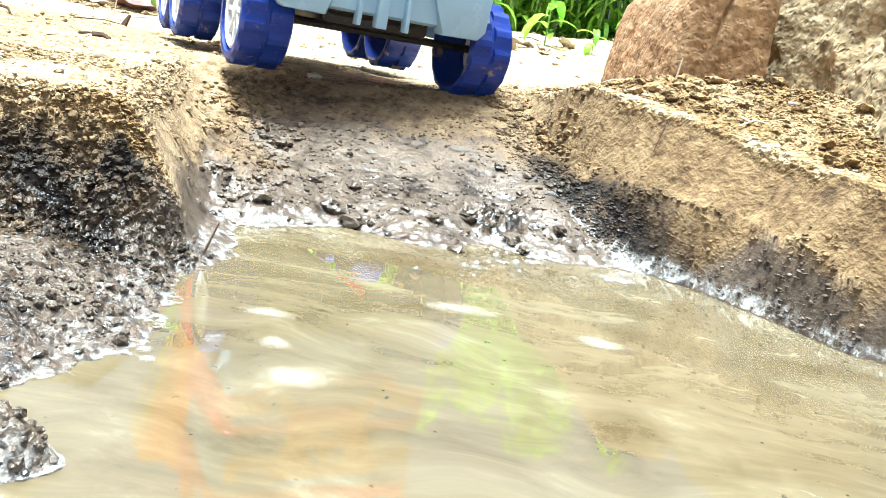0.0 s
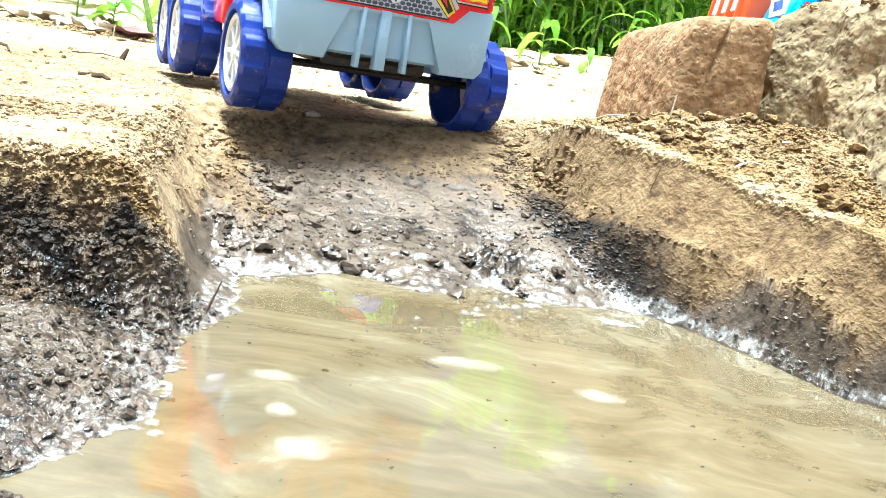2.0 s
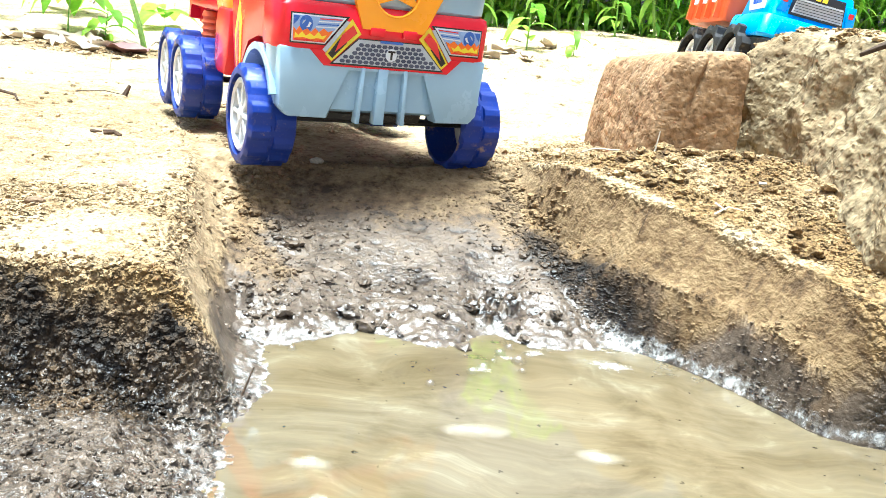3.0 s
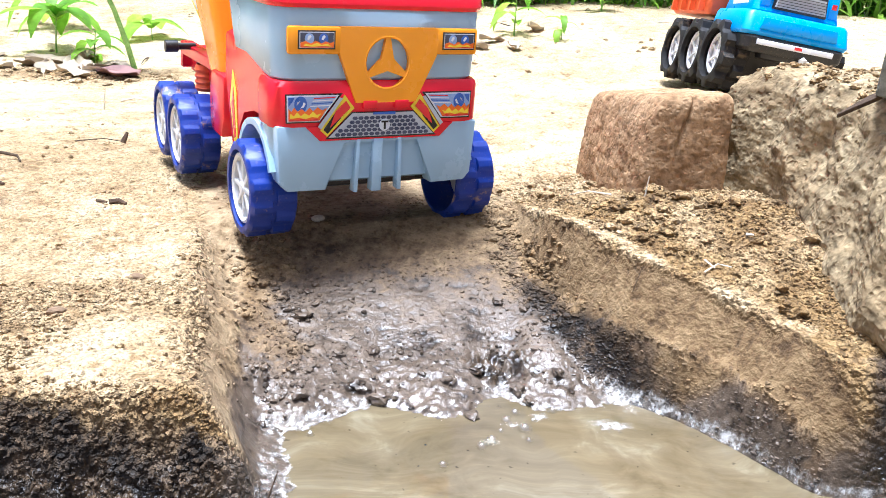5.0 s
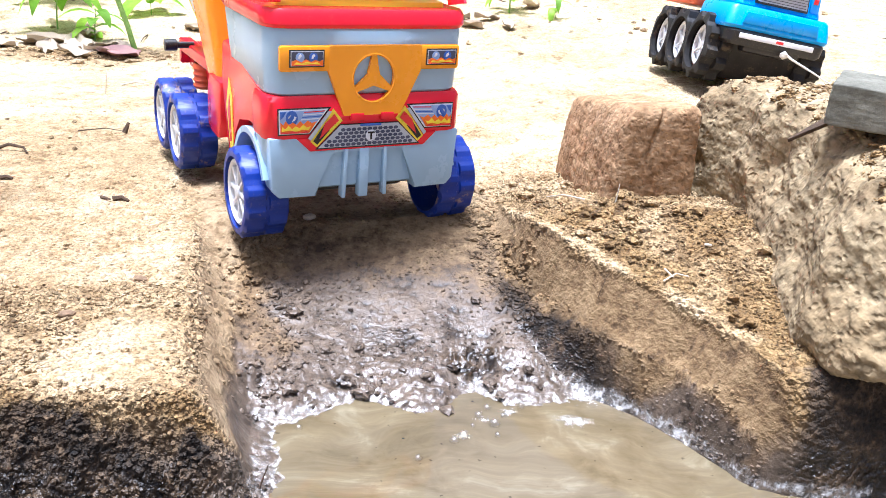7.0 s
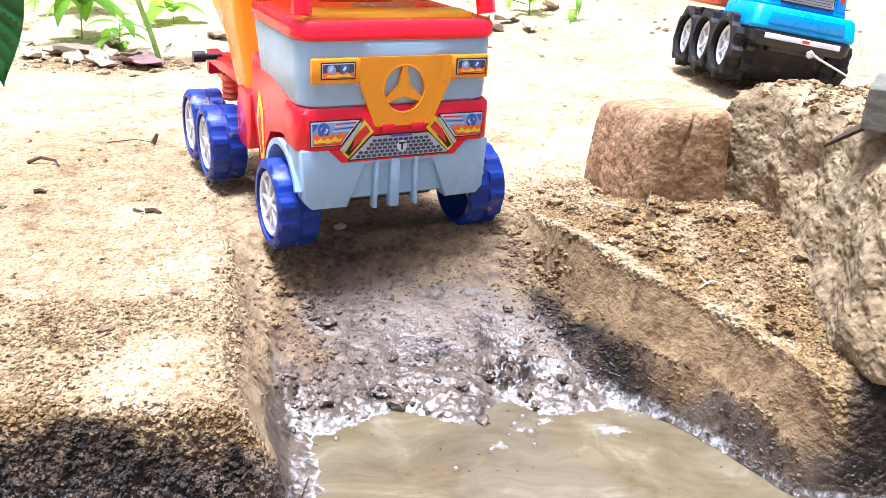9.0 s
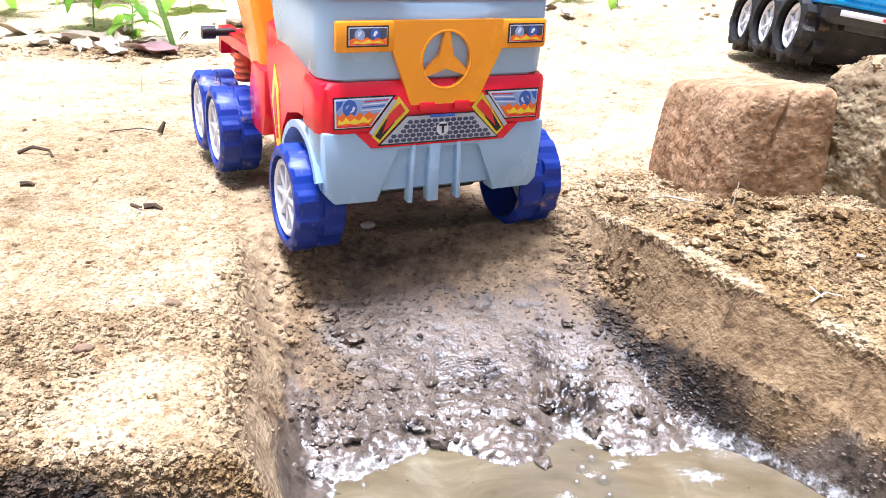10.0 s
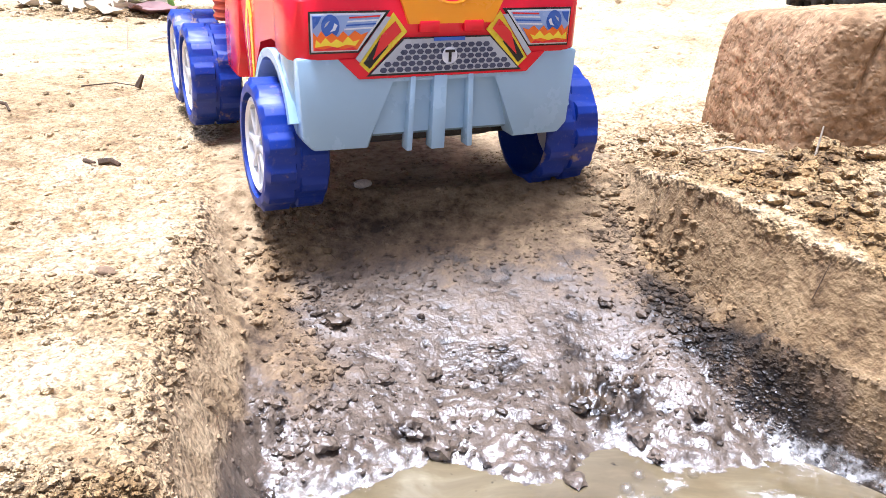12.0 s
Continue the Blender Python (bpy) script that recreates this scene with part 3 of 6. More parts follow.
def wet_and_shade(x, y):
    """Where the earth is black: sodden foot of the right bank, left bank's face and front hollow with painted shade."""
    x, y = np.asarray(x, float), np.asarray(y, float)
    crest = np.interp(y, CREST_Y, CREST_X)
    # left bank's face: damp earth with its shade painted in
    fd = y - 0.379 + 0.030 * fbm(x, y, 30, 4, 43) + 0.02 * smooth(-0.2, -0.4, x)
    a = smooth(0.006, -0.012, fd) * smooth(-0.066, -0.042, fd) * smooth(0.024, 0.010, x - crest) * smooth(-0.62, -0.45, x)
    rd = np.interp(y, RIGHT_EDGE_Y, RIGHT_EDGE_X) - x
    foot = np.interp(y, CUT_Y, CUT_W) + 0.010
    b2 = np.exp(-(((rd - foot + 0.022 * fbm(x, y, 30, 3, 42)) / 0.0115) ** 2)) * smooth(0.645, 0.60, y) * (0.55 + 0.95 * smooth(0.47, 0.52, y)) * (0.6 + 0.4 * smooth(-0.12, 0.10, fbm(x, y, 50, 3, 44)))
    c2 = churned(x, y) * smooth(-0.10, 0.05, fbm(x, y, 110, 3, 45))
    # painted shade: the dark hollow before the right bank and rock
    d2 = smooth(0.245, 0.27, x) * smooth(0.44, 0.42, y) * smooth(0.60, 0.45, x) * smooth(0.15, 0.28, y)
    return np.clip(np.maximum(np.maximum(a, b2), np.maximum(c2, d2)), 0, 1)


def crumb_ring(x, y):
    """The band of crumbs that lies round the pale trodden oval on the left bank."""
    e = np.hypot((x + 0.172) / 0.048, (y - 0.425) / 0.060) + 0.5 * fbm(x, y, 40, 3, 41)
    ring = np.exp(-(((e - 1.5) / 0.42) ** 2))
    return smooth(-0.9, -0.5, x) * np.maximum(ring, smooth(1.2, 1.7, e) * smooth(0.55, 0.49, y + 0.05 * fbm(x, y, 20, 3, 40)))


def dust_and_sun(x, y):
    """How pale the earth is: dried to dust, with sunlit brightness painted on far ground and right lip."""
    x, y = np.asarray(x, float), np.asarray(y, float)
    ld = np.minimum(np.interp(y, LEFT_EDGE_Y, LEFT_EDGE_X) - x, y - 0.362)
    bank = 0.54 - 0.46 * crumb_ring(x, y) + 0.6 * fbm(x, y, 14, 3, 46)
    bank = np.maximum(bank * smooth(0.0, 0.03, ld), 0.34 * smooth(-0.034, -0.020, ld) * smooth(0.385, 0.40, y)) * (1 - 0.35 * np.exp(-(((y - 0.86) / 0.10) ** 2)))
    # far ground: dust, its sunlit brightness painted in from a sharp edge
    far = smooth(0.0, 0.06, y - 0.965 + 0.10 * fbm(x, y, 9, 3, 47) - 0.10 * smooth(-0.3, 0.2, x)) * (0.78 - 0.38 * smooth(-0.10, 0.20, x) + 1.1 * fbm(x, y, 7, 4, 48) + 1.5 * fbm(x, y * 2.2, 16, 4, 54)) * (1 - 0.8 * np.exp(-(((x + 0.60) / 0.16) ** 2 + ((y - 1.47) / 0.07) ** 2)))
    rd = np.minimum((x - np.interp(y, RIGHT_EDGE_Y, RIGHT_EDGE_X)) * 0.78, y - 0.418)
    # paler line along the right lip paints its bright edge
    rim = smooth(-0.0015, 0.0015, rd) * (0.14 + (0.22 + 1.4 * fbm(x, y, 45, 3, 50)) * smooth(0.016, 0.002, rd) + 0.7 * fbm(x, y, 30, 3, 49))
    wild = np.maximum(smooth(0.7, 1.1, np.abs(x)), smooth(0.15, -0.3, y)) * (0.75 + 0.7 * fbm(x, y, 3, 3, 53))
    far = far * (1 - 0.65 * np.exp(-(((x - 0.20) / 0.17) ** 2 + ((y - 1.02) / 0.16) ** 2)))
    far = np.maximum(far, wild)
    total = np.clip(np.maximum(np.maximum(bank, far), np.maximum(rim, 0.28 * smooth(0.58, 0.72, y) + (0.45 + 0.9 * fbm(x, y, 12, 3, 52)) * smooth(0.70, 0.86, y) * smooth(-0.34, -0.16, x))), 0, 1)
    return total * (1 - 0.85 * np.exp(-(((x + 0.60) / 0.15) ** 2 + ((y - 1.49) / 0.06) ** 2)))


def packed_soil(x, y):
    """Where the earth is cut or trodden smooth: the cut faces of the banks and the ramp."""
    x, y = np.asarray(x, float), np.asarray(y, float)
    rd = (x - np.interp(y, RIGHT_EDGE_Y, RIGHT_EDGE_X)) * 0.78
    ld = np.interp(y, LEFT_EDGE_Y, LEFT_EDGE_X) - x
    return smooth(0.002, -0.002, rd) * smooth(0.014, -0.004, ld) * smooth(0.385, 0.41, y) * smooth(0.95, 0.80, y)


def drained(x, y):
    """How much drier the banks are than flat ground of their height, in metres of height."""
    x, y = np.asarray(x, float), np.asarray(y, float)
    side = (np.interp(y, CREST_Y, CREST_X) - x) / np.interp(y, SLOPE_Y, SLOPE_W) + 1
    left = smooth(0.05, 0.45, side + 0.5 * fbm(x, y, 30, 3, 55)) * smooth(0.375, 0.395, y + 0.03 * fbm(x, y, 40, 2, 56))
    fan = 0.55 * smooth(0.06, 0.015, x - np.interp(y, CREST_Y, CREST_X) - np.interp(y, SLOPE_Y, SLOPE_W) + 0.05 * fbm(x, y, 26, 3, 59)) * smooth(0.49, 0.53, y + 0.04 * fbm(x, y, 30, 2, 60))
    left = np.maximum(left, fan)
    front = 0.10 * smooth(0.346, 0.362, y + 0.03 * fbm(x, y, 40, 2, 57)) * smooth(0.0, 0.2, side)
    u = (np.interp(y, RIGHT_EDGE_Y, RIGHT_EDGE_X) - x) / np.interp(y, CUT_Y, CUT_W)
    right = smooth(1.3, 0.8, u + 1.2 * fbm(x, y, 30, 3, 58)) * smooth(0.40, 0.43, y)
    return 0.055 * np.maximum(np.maximum(left, front), right)


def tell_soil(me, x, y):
    for key, v in (("wet_and_shade", wet_and_shade(x, y)), ("dust", dust_and_sun(x, y)), ("packed", packed_soil(x, y)), ("drained", drained(x, y))):
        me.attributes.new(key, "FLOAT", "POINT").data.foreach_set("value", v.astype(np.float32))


xs, ys = axis_steps(-0.34, 0.30, 0.0014, 90), axis_steps(0.18, 0.84, 0.0015, 90)
gx, gy = np.meshgrid(xs, ys)
gzv = ground_z(gx, gy)
co = np.stack([gx, gy, gzv], -1).reshape(-1, 3)
w, hgt = len(xs), len(ys)
idx = np.arange(w * hgt).reshape(hgt, w)
quads = np.stack([idx[:-1, :-1], idx[:-1, 1:], idx[1:, 1:], idx[1:, :-1]], -1).reshape(-1, 4)
me = bpy.data.meshes.new("ground")
me.vertices.add(len(co))
me.vertices.foreach_set("co", co.ravel())
me.loops.add(quads.size)
me.loops.foreach_set("vertex_index", quads.ravel())
me.polygons.add(len(quads))
me.polygons.foreach_set("loop_start", np.arange(0, quads.size, 4))
me.update(calc_edges=True)
me.polygons.foreach_set("use_smooth", np.ones(len(quads), bool))
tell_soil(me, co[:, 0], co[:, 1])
me.materials.append(SOIL)
ground = tagged(new("ground", me), "tan earth with a muddy ramp cut down to a puddle", "ground", kind="structure")

# the puddle
bm = bmesh.new()
bmesh.ops.create_grid(bm, x_segments=60, y_segments=60, size=0.5, matrix=Matrix.Translation((0.08, 0.12, 0.0)) @ Matrix.Diagonal((0.9, 0.85, 1, 1)))
water = part("water", bm, WATER)
tagged(water, "muddy brown puddle water with pale silt swirls", "water", kind="structure")


# ---- the red toy truck ----
def tyre_mesh(r, width, name, material, blocks=13, lug=0.06):
    """A hollow tyre with raised tread lugs in one skin; its outer side lies towards -x."""
    h = width / 2
    prof = [(0.80, -1.0, 0), (0.92, -1.0, 0), (0.955, -0.88, 1), (0.955, -0.10, 1), (0.955, -0.06, 0), (0.955, 0.06, 0), (0.955, 0.10, 2), (0.955, 0.90, 2), (0.92, 1.0, 0), (0.86, 1.0, 0), (0.86, -0.5, 0), (0.80, -0.6, 0)]
    bm = bmesh.new()
    rings = []
    for k in range(blocks * 8):
        a = 2 * math.pi * (k + (0.28 if k % 2 else -0.28)) / (blocks * 8)
        up = {1: (k % 8) in (1, 2, 3, 4), 2: (k % 8) in (5, 6, 7, 0)}
        ring = []
        for rr, t, side in prof:
            q = r * (rr + (lug if up.get(side) else 0.0))
            ring.append(bm.verts.new((t * h, q * math.cos(a), q * math.sin(a))))
        rings.append(ring)
    for p, q in zip(rings, rings[1:] + rings[:1]):
        for j in range(len(prof)):
            i = (j + 1) % len(prof)
            bm.faces.new((p[j], q[j], q[i], p[i]))
    return put_mesh(name, bm, material, True)


def rim_mesh(r, width, name, material, spokes=8):
    h = width / 2
    bm = lathe([(r * 0.82, -h * 1.02), (r * 0.82, -h * 0.6), (r * 0.70, -h * 0.6), (r * 0.70, -h * 0.98), (r * 0.76, -h * 1.08)], 36, closed=True)
    lathe([(0.0005, -h * 1.08), (r * 0.14, -h * 1.06), (r * 0.2, -h * 0.85), (r * 0.2, -h * 0.45), (0.0005, -h * 0.45)], 20, bm=bm)
    for k in range(spokes):
        m = Matrix.Rotation(2 * math.pi * k / spokes, 4, "X") @ Matrix.Translation((-h * 0.82, 0, r * 0.45))
        c = bmesh.ops.create_cube(bm, size=1.0, matrix=m @ Matrix.Diagonal((h * 0.3, r * 0.11, r * 0.58, 1)))
        bmesh.ops.bevel(bm, geom=list({e for v in c["verts"] for e in v.link_edges}), offset=r * 0.018, segments=1, affect="EDGES")
    lathe([(r * 0.8, -h * 0.5), (0.0005, -h * 0.5)], 24, bm=bm)
    return put_mesh(name, bm, material, True)


def wheel(parent, tyre, rim, at, flip):
    wh = new("wheel")
    wh.parent = parent
    wh.empty_display_size = 0.02
    wh.matrix_basis = Matrix.Translation(at) @ (Matrix.Rotation(math.pi, 4, "Z") if flip else Matrix.Identity(4))
    shared("tyre", tyre, wh, Matrix.Rotation(0.3, 4, "X"))
    shared("rim", rim, wh, Matrix.Identity(4))
    return wh


def decal(name, points, y, material, parent, depth=0.0006):
    return part(name, prism(points, "y", y, y - depth), material, parent, smooth=False)


def circle(cx, cz, r, k=28, a0=0.0):
    return [(cx + r * math.cos(a0 + 2 * math.pi * i / k), cz + r * math.sin(a0 + 2 * math.pi * i / k)) for i in range(k)]


def red_truck():
    t = new("toy_truck")
    t.empty_display_size = 0.05
    t.matrix_basis = pose(-0.055, 0.680, 0.073, 1.3, 0, 26) @ Matrix.Scale(1.012, 4)
    tagged(t, "red and grey plastic toy excavator truck with blue wheels", "toy truck")
    fy = -0.045
    # grey bumper with a cut-out middle and ribs
    bumper = part("bumper", loft([(0.050, 0.080, fy + 0.006, 0.0, 0.014), (0.052, 0.084, fy + 0.003, 0.0, 0.014), (0.072, 0.087, fy + 0.002, -0.004, 0.014), (0.097, 0.089, fy, -0.008, 0.014)]), GREY, t, "grey-blue plastic bumper")
    part("bumper_face", prism([(-0.078, 0.046), (-0.046, 0.0455), (-0.033, 0.083), (0.033, 0.083), (0.046, 0.0455), (0.078, 0.046), (0.084, 0.052), (0.0865, 0.095), (-0.0865, 0.095), (-0.084, 0.052)], "y", fy + 0.012, fy - 0.0018, 0.0016), GREY, bumper)
    for x, wd in ((-0.0215, 0.0035), (-0.0035, 0.0085), (0.017, 0.0035)):
        part("rib", prism([(x - wd / 2, 0.0425), (x + wd / 2, 0.0425), (x * 0.93 + wd / 2, 0.084), (x * 0.93 - wd / 2, 0.084)], "y", fy + 0.006, fy - 0.0030, 0.0007), GREY, bumper)
    # grey fenders over the front wheels
    for s in (-1, 1):
        prof = []
        for rr in (0.0475, 0.0425):
            a = [radians(v) for v in range(20, 186, 11)]
            a = a if rr > 0.045 else a[::-1]
            prof += [(0.004 - rr * math.cos(v) * 0.98, 0.044 + rr * math.sin(v)) for v in a]
        part("fender", prism(prof, "x", s * 0.060, s * 0.0895), GREY, t)
    # red lower cab
    side = [(-0.043, 0.094), (-0.043, 0.127), (-0.02, 0.128), (0.03, 0.138), (0.078, 0.150), (0.094, 0.146), (0.098, 0.11), (0.076, 0.046), (0.063, 0.046), (0.056, 0.075), (0.04, 0.092), (0.01, 0.096)]
    lower = part("lower_cab", prism(side, "x", -0.0865, 0.0865, 0.003), RED, t, "red plastic lower cab")
    part("front_band", loft([(0.093, 0.0885, fy - 0.001, 0.0, 0.014), (0.0955, 0.0895, fy - 0.002, 0.0, 0.014), (0.123, 0.0895, fy - 0.002, 0.0, 0.014), (0.127, 0.087, fy + 0.001, 0.0, 0.013)]), RED, lower)
    part("chin", prism([(-0.064, 0.0945), (-0.052, 0.0835), (0.052, 0.0835), (0.064, 0.0945)], "y", fy, fy - 0.0028, 0.0006), RED, lower, smooth=False)
    # grey upper cab and the red window sill
    part("upper_cab", loft([(0.126, 0.0835, fy + 0.004, 0.072, 0.016), (0.129, 0.086, fy + 0.001, 0.074, 0.016), (0.150, 0.0872, fy + 0.0005, 0.080, 0.016), (0.176, 0.088, fy, 0.088, 0.016), (0.180, 0.0865, fy + 0.002, 0.088, 0.015)]), GREY, t, "grey-blue plastic cab body")
    part("window_sill", loft([(0.178, 0.0885, fy - 0.001, 0.090, 0.017), (0.181, 0.0905, fy - 0.003, 0.092, 0.018), (0.1885, 0.0905, fy - 0.002, 0.092, 0.018), (0.1920, 0.0885, fy + 0.001, 0.090, 0.017)]), RED, t, "glossy red window sill")
    part("dashboard", box(0.150, 0.030, 0.010, (0, -0.012, 0.1915), 0.003), YELLOW, t)
    part("seat", box(0.075, 0.022, 0.05, (-0.01, 0.035, 0.222), 0.005), ORANGE, t)
    part("steering_column", lathe([(0.0005, 0.205), (0.009, 0.205), (0.007, 0.218), (0.015, 0.220), (0.015, 0.224), (0.0005, 0.224)], 18, "z"), ORANGE, t, at=Matrix.Translation((0.045, -0.004, 0)))
    for sx in (-1, 1):
        part("pillar", rod([(sx * 0.082, -0.036, 0.196), (sx * 0.080, -0.030, 0.225), (sx * 0.077, -0.022, 0.262)], 0.008, 0.007, 8), RED, t)
        part("pillar", rod([(sx * 0.082, 0.082, 0.196), (sx * 0.078, 0.080, 0.262)], 0.008, 0.007, 8), RED, t)
    part("roof", loft([(0.258, 0.082, -0.030, 0.086, 0.016), (0.262, 0.086, -0.034, 0.09, 0.018), (0.272, 0.084, -0.032, 0.088, 0.018), (0.276, 0.076, -0.024, 0.08, 0.018)]), RED, t)
    # orange grille panel with a round three-spoked opening and two lamps
    r = 0.0185
    out = [(-0.024, 0.1115), (0.027, 0.1115), (0.044, 0.146), (0.044, 0.166), (-0.038, 0.166), (-0.038, 0.146)]
    cx, cz = 0.0015, 0.1405
    panel = part("grille_panel", filled(out, [circle(cx, cz, r)], fy, fy - 0.0045), ORANGE, t, "orange moulded grille panel", smooth=False)
    part("ring", lathe([(r - 0.0006, -0.0044), (r + 0.0004, -0.0049), (r + 0.0012, -0.0046), (r, -0.001)], 36, "y", closed=True), ORANGE, panel, at=Matrix.Translation((cx, fy, cz)))
    for k in range(3):
        a = radians(90 + 120 * k)
        l1, l2 = [(cx + q * math.cos(b), cz + q * math.sin(b)) for q, b in ((0.006, a + radians(60)), (0.006, a - radians(60)))]
        e1, e2 = [(cx + r * math.cos(a + d), cz + r * math.sin(a + d)) for d in (0.10, -0.10)]
        part("spoke", prism([(cx, cz), l2, e2, e1, l1], "y", fy - 0.0006, fy - 0.0042), ORANGE, panel, smooth=False)
    part("tab", box(0.012, 0.004, 0.006, (-0.012, fy - 0.0035, 0.110), 0.0008), RED, panel)
    part("tab", box(0.012, 0.004, 0.006, (0.015, fy - 0.0035, 0.110), 0.0008), RED, panel)
    for x0, x1 in ((-0.079, -0.037), (0.043, 0.080)):
        xm, xw = (x0 + x1) / 2, x1 - x0
        lamp = part("lamp_housing", box(xw, 0.0055, 0.0195, (xm, fy - 0.0022, 0.1562), 0.0022), ORANGE, panel)
        y = fy - 0.005
        xm2 = xm + (0.001 if x0 < 0 else 0.001)
        for nm, pts, m, k in (("border", (-0.0145, 0.0145, 0.1502, 0.1632), ST_BLACK, 0), ("edge_line", (-0.0134, 0.0134, 0.1512, 0.1622), ST_WHITE, 1), ("sky", (-0.0129, 0.0129, 0.1517, 0.1617), ST_DARK, 2)):
            q = [(xm2 + pts[0], pts[2]), (xm2 + pts[1], pts[2]), (xm2 + pts[1], pts[3]), (xm2 + pts[0], pts[3])]
            decal(nm, q, y - 0.0003 * k, m, lamp)
        for dx in (-0.0060, 0.0050):
            decal("swirl", circle(xm2 + dx, 0.1577, 0.0036, 18), y - 0.0009, ST_PALE if dx < 0 else ST_BLUE, lamp)
            decal("swirl_glint", [(xm2 + dx - 0.0018, 0.1572), (xm2 + dx - 0.0006, 0.1566), (xm2 + dx + 0.0014, 0.1590), (xm2 + dx + 0.0004, 0.1602), (xm2 + dx - 0.0010, 0.1594)], y - 0.0012, ST_WHITE, lamp)
        decal("flame", [(xm2 - 0.0129, 0.1517), (xm2 + 0.0129, 0.1517), (xm2 + 0.0129, 0.1558), (xm2 + 0.010, 0.1546), (xm2 + 0.0065, 0.1560), (xm2 + 0.003, 0.1543), (xm2 - 0.001, 0.1563), (xm2 - 0.005, 0.1543), (xm2 - 0.009, 0.1560), (xm2 - 0.0129, 0.1548)], y - 0.0013, ST_ORANGE, lamp)
        decal("flame_core", [(xm2 - 0.011, 0.1527), (xm2 - 0.004, 0.1522), (xm2 + 0.003, 0.1528), (xm2 + 0.011, 0.1524), (xm2 + 0.008, 0.1542), (xm2 + 0.003, 0.1535), (xm2, 0.1548), (xm2 - 0.005, 0.1533), (xm2 - 0.009, 0.1544)], y - 0.0016, ST_YELLOW, lamp)
        decal("ember", [(xm2 - 0.0129, 0.1517), (xm2 + 0.0129, 0.1517), (xm2 + 0.006, 0.1524), (xm2 - 0.002, 0.1520), (xm2 - 0.008, 0.1525)], y - 0.0018, ST_RED, lamp)
    # headlight stickers, chevrons and the printed grille
    y = fy - 0.0021
    for s in (-1, 1):
        def q(*pts):
            return [(s * (a if a < 0.055 else 0.055 + (a - 0.055) * 0.86) - 0.0005, b) for a, b in pts]

        def v(*pts):
            return [(s * (0.0385 + (a - 0.0385) * 0.82) - 0.0005, 0.1015 + (b - 0.1015) * 0.86) for a, b in pts]

        hl = decal("headlight", q((0.083, 0.0975), (0.0835, 0.1185), (0.034, 0.1185), (0.052, 0.0975)), y, ST_BLACK, t)
        decal("edge_line", q((0.0820, 0.0985), (0.0824, 0.1175), (0.0368, 0.1175), (0.0525, 0.0985)), y - 0.0004, ST_WHITE, hl)
        decal("sky", q((0.0810, 0.0995), (0.0814, 0.1165), (0.0392, 0.1165), (0.0532, 0.0995)), y - 0.0008, ST_PALE, hl)
        decal("swirl", q(*circle(0.0700, 0.1112, 0.0058, 22)), y - 0.0011, ST_BLUE, hl)
        decal("swirl_ring", q((0.0655, 0.1118), (0.0672, 0.1092), (0.0702, 0.1086), (0.0684, 0.1104), (0.0674, 0.1128)), y - 0.0014, ST_WHITE, hl)
        decal("swirl_glint", q((0.0705, 0.1140), (0.0730, 0.1128), (0.0738, 0.1108), (0.0722, 0.1118)), y - 0.0014, ST_SILVER, hl)
        decal("swirl_tail", q((0.0755, 0.1162), (0.0812, 0.1162), (0.0810, 0.1100), (0.0780, 0.1125)), y - 0.0011, ST_BLUE, hl)
        for i in range(4):
            decal("stripe", q((0.0610 - 0.001 * i, 0.1092 + 0.0019 * i), (0.0610 - 0.001 * i, 0.1100 + 0.0019 * i), (0.0435 - 0.0012 * i, 0.1106 + 0.0019 * i), (0.0440 - 0.0012 * i, 0.1098 + 0.0019 * i)), y - 0.0010, (ST_WHITE, ST_BLUE, ST_WHITE, ST_RED)[i], hl)
        decal("flame", q((0.0810, 0.0995), (0.0812, 0.1085), (0.0785, 0.1060), (0.0760, 0.1092), (0.0730, 0.1062), (0.0690, 0.1080), (0.0655, 0.1058), (0.0620, 0.1088), (0.0585, 0.1062), (0.0545, 0.1090), (0.0510, 0.1068), (0.0470, 0.1082), (0.0532, 0.0995)), y - 0.0017, ST_ORANGE, hl)
        decal("flame_core", q((0.0800, 0.1012), (0.0795, 0.1050), (0.0765, 0.1030), (0.0735, 0.1058), (0.0700, 0.1030), (0.0665, 0.1050), (0.0625, 0.1032), (0.0590, 0.1062), (0.0555, 0.1035), (0.0520, 0.1045), (0.0545, 0.1015), (0.0600, 0.1022), (0.0660, 0.1008), (0.0720, 0.1020)), y - 0.0020, ST_YELLOW, hl)
        decal("ember", q((0.0810, 0.0995), (0.0808, 0.1010), (0.0750, 0.1002), (0.0690, 0.1012), (0.0620, 0.1000), (0.0560, 0.1010), (0.0532, 0.0995)), y - 0.0023, ST_RED, hl)
        ch = decal("chevron", v((0.048, 0.0845), (0.0545, 0.0900), (0.031, 0.1200), (0.021, 0.1085)), y - 0.0006, ST_YELLOW, t)
        decal("chevron_black", v((0.0475, 0.0872), (0.0518, 0.0905), (0.0385, 0.1075), (0.0345, 0.1005)), y - 0.0011, ST_BLACK, ch)
        decal("chevron_red", v((0.0455, 0.0925), (0.0400, 0.1065), (0.0300, 0.1150), (0.0255, 0.1090)), y - 0.0016, ST_RED, ch)
        decal("chevron_silver", v((0.0545, 0.0912), (0.0575, 0.0935), (0.0365, 0.1180), (0.0330, 0.1175)), y - 0.0014, ST_SILVER, ch)
    grille = decal("printed_grille", [(-0.0480, 0.0850), (0.0480, 0.0850), (0.0265, 0.1045), (-0.0265, 0.1045)], y - 0.0004, ST_BLACK, t)
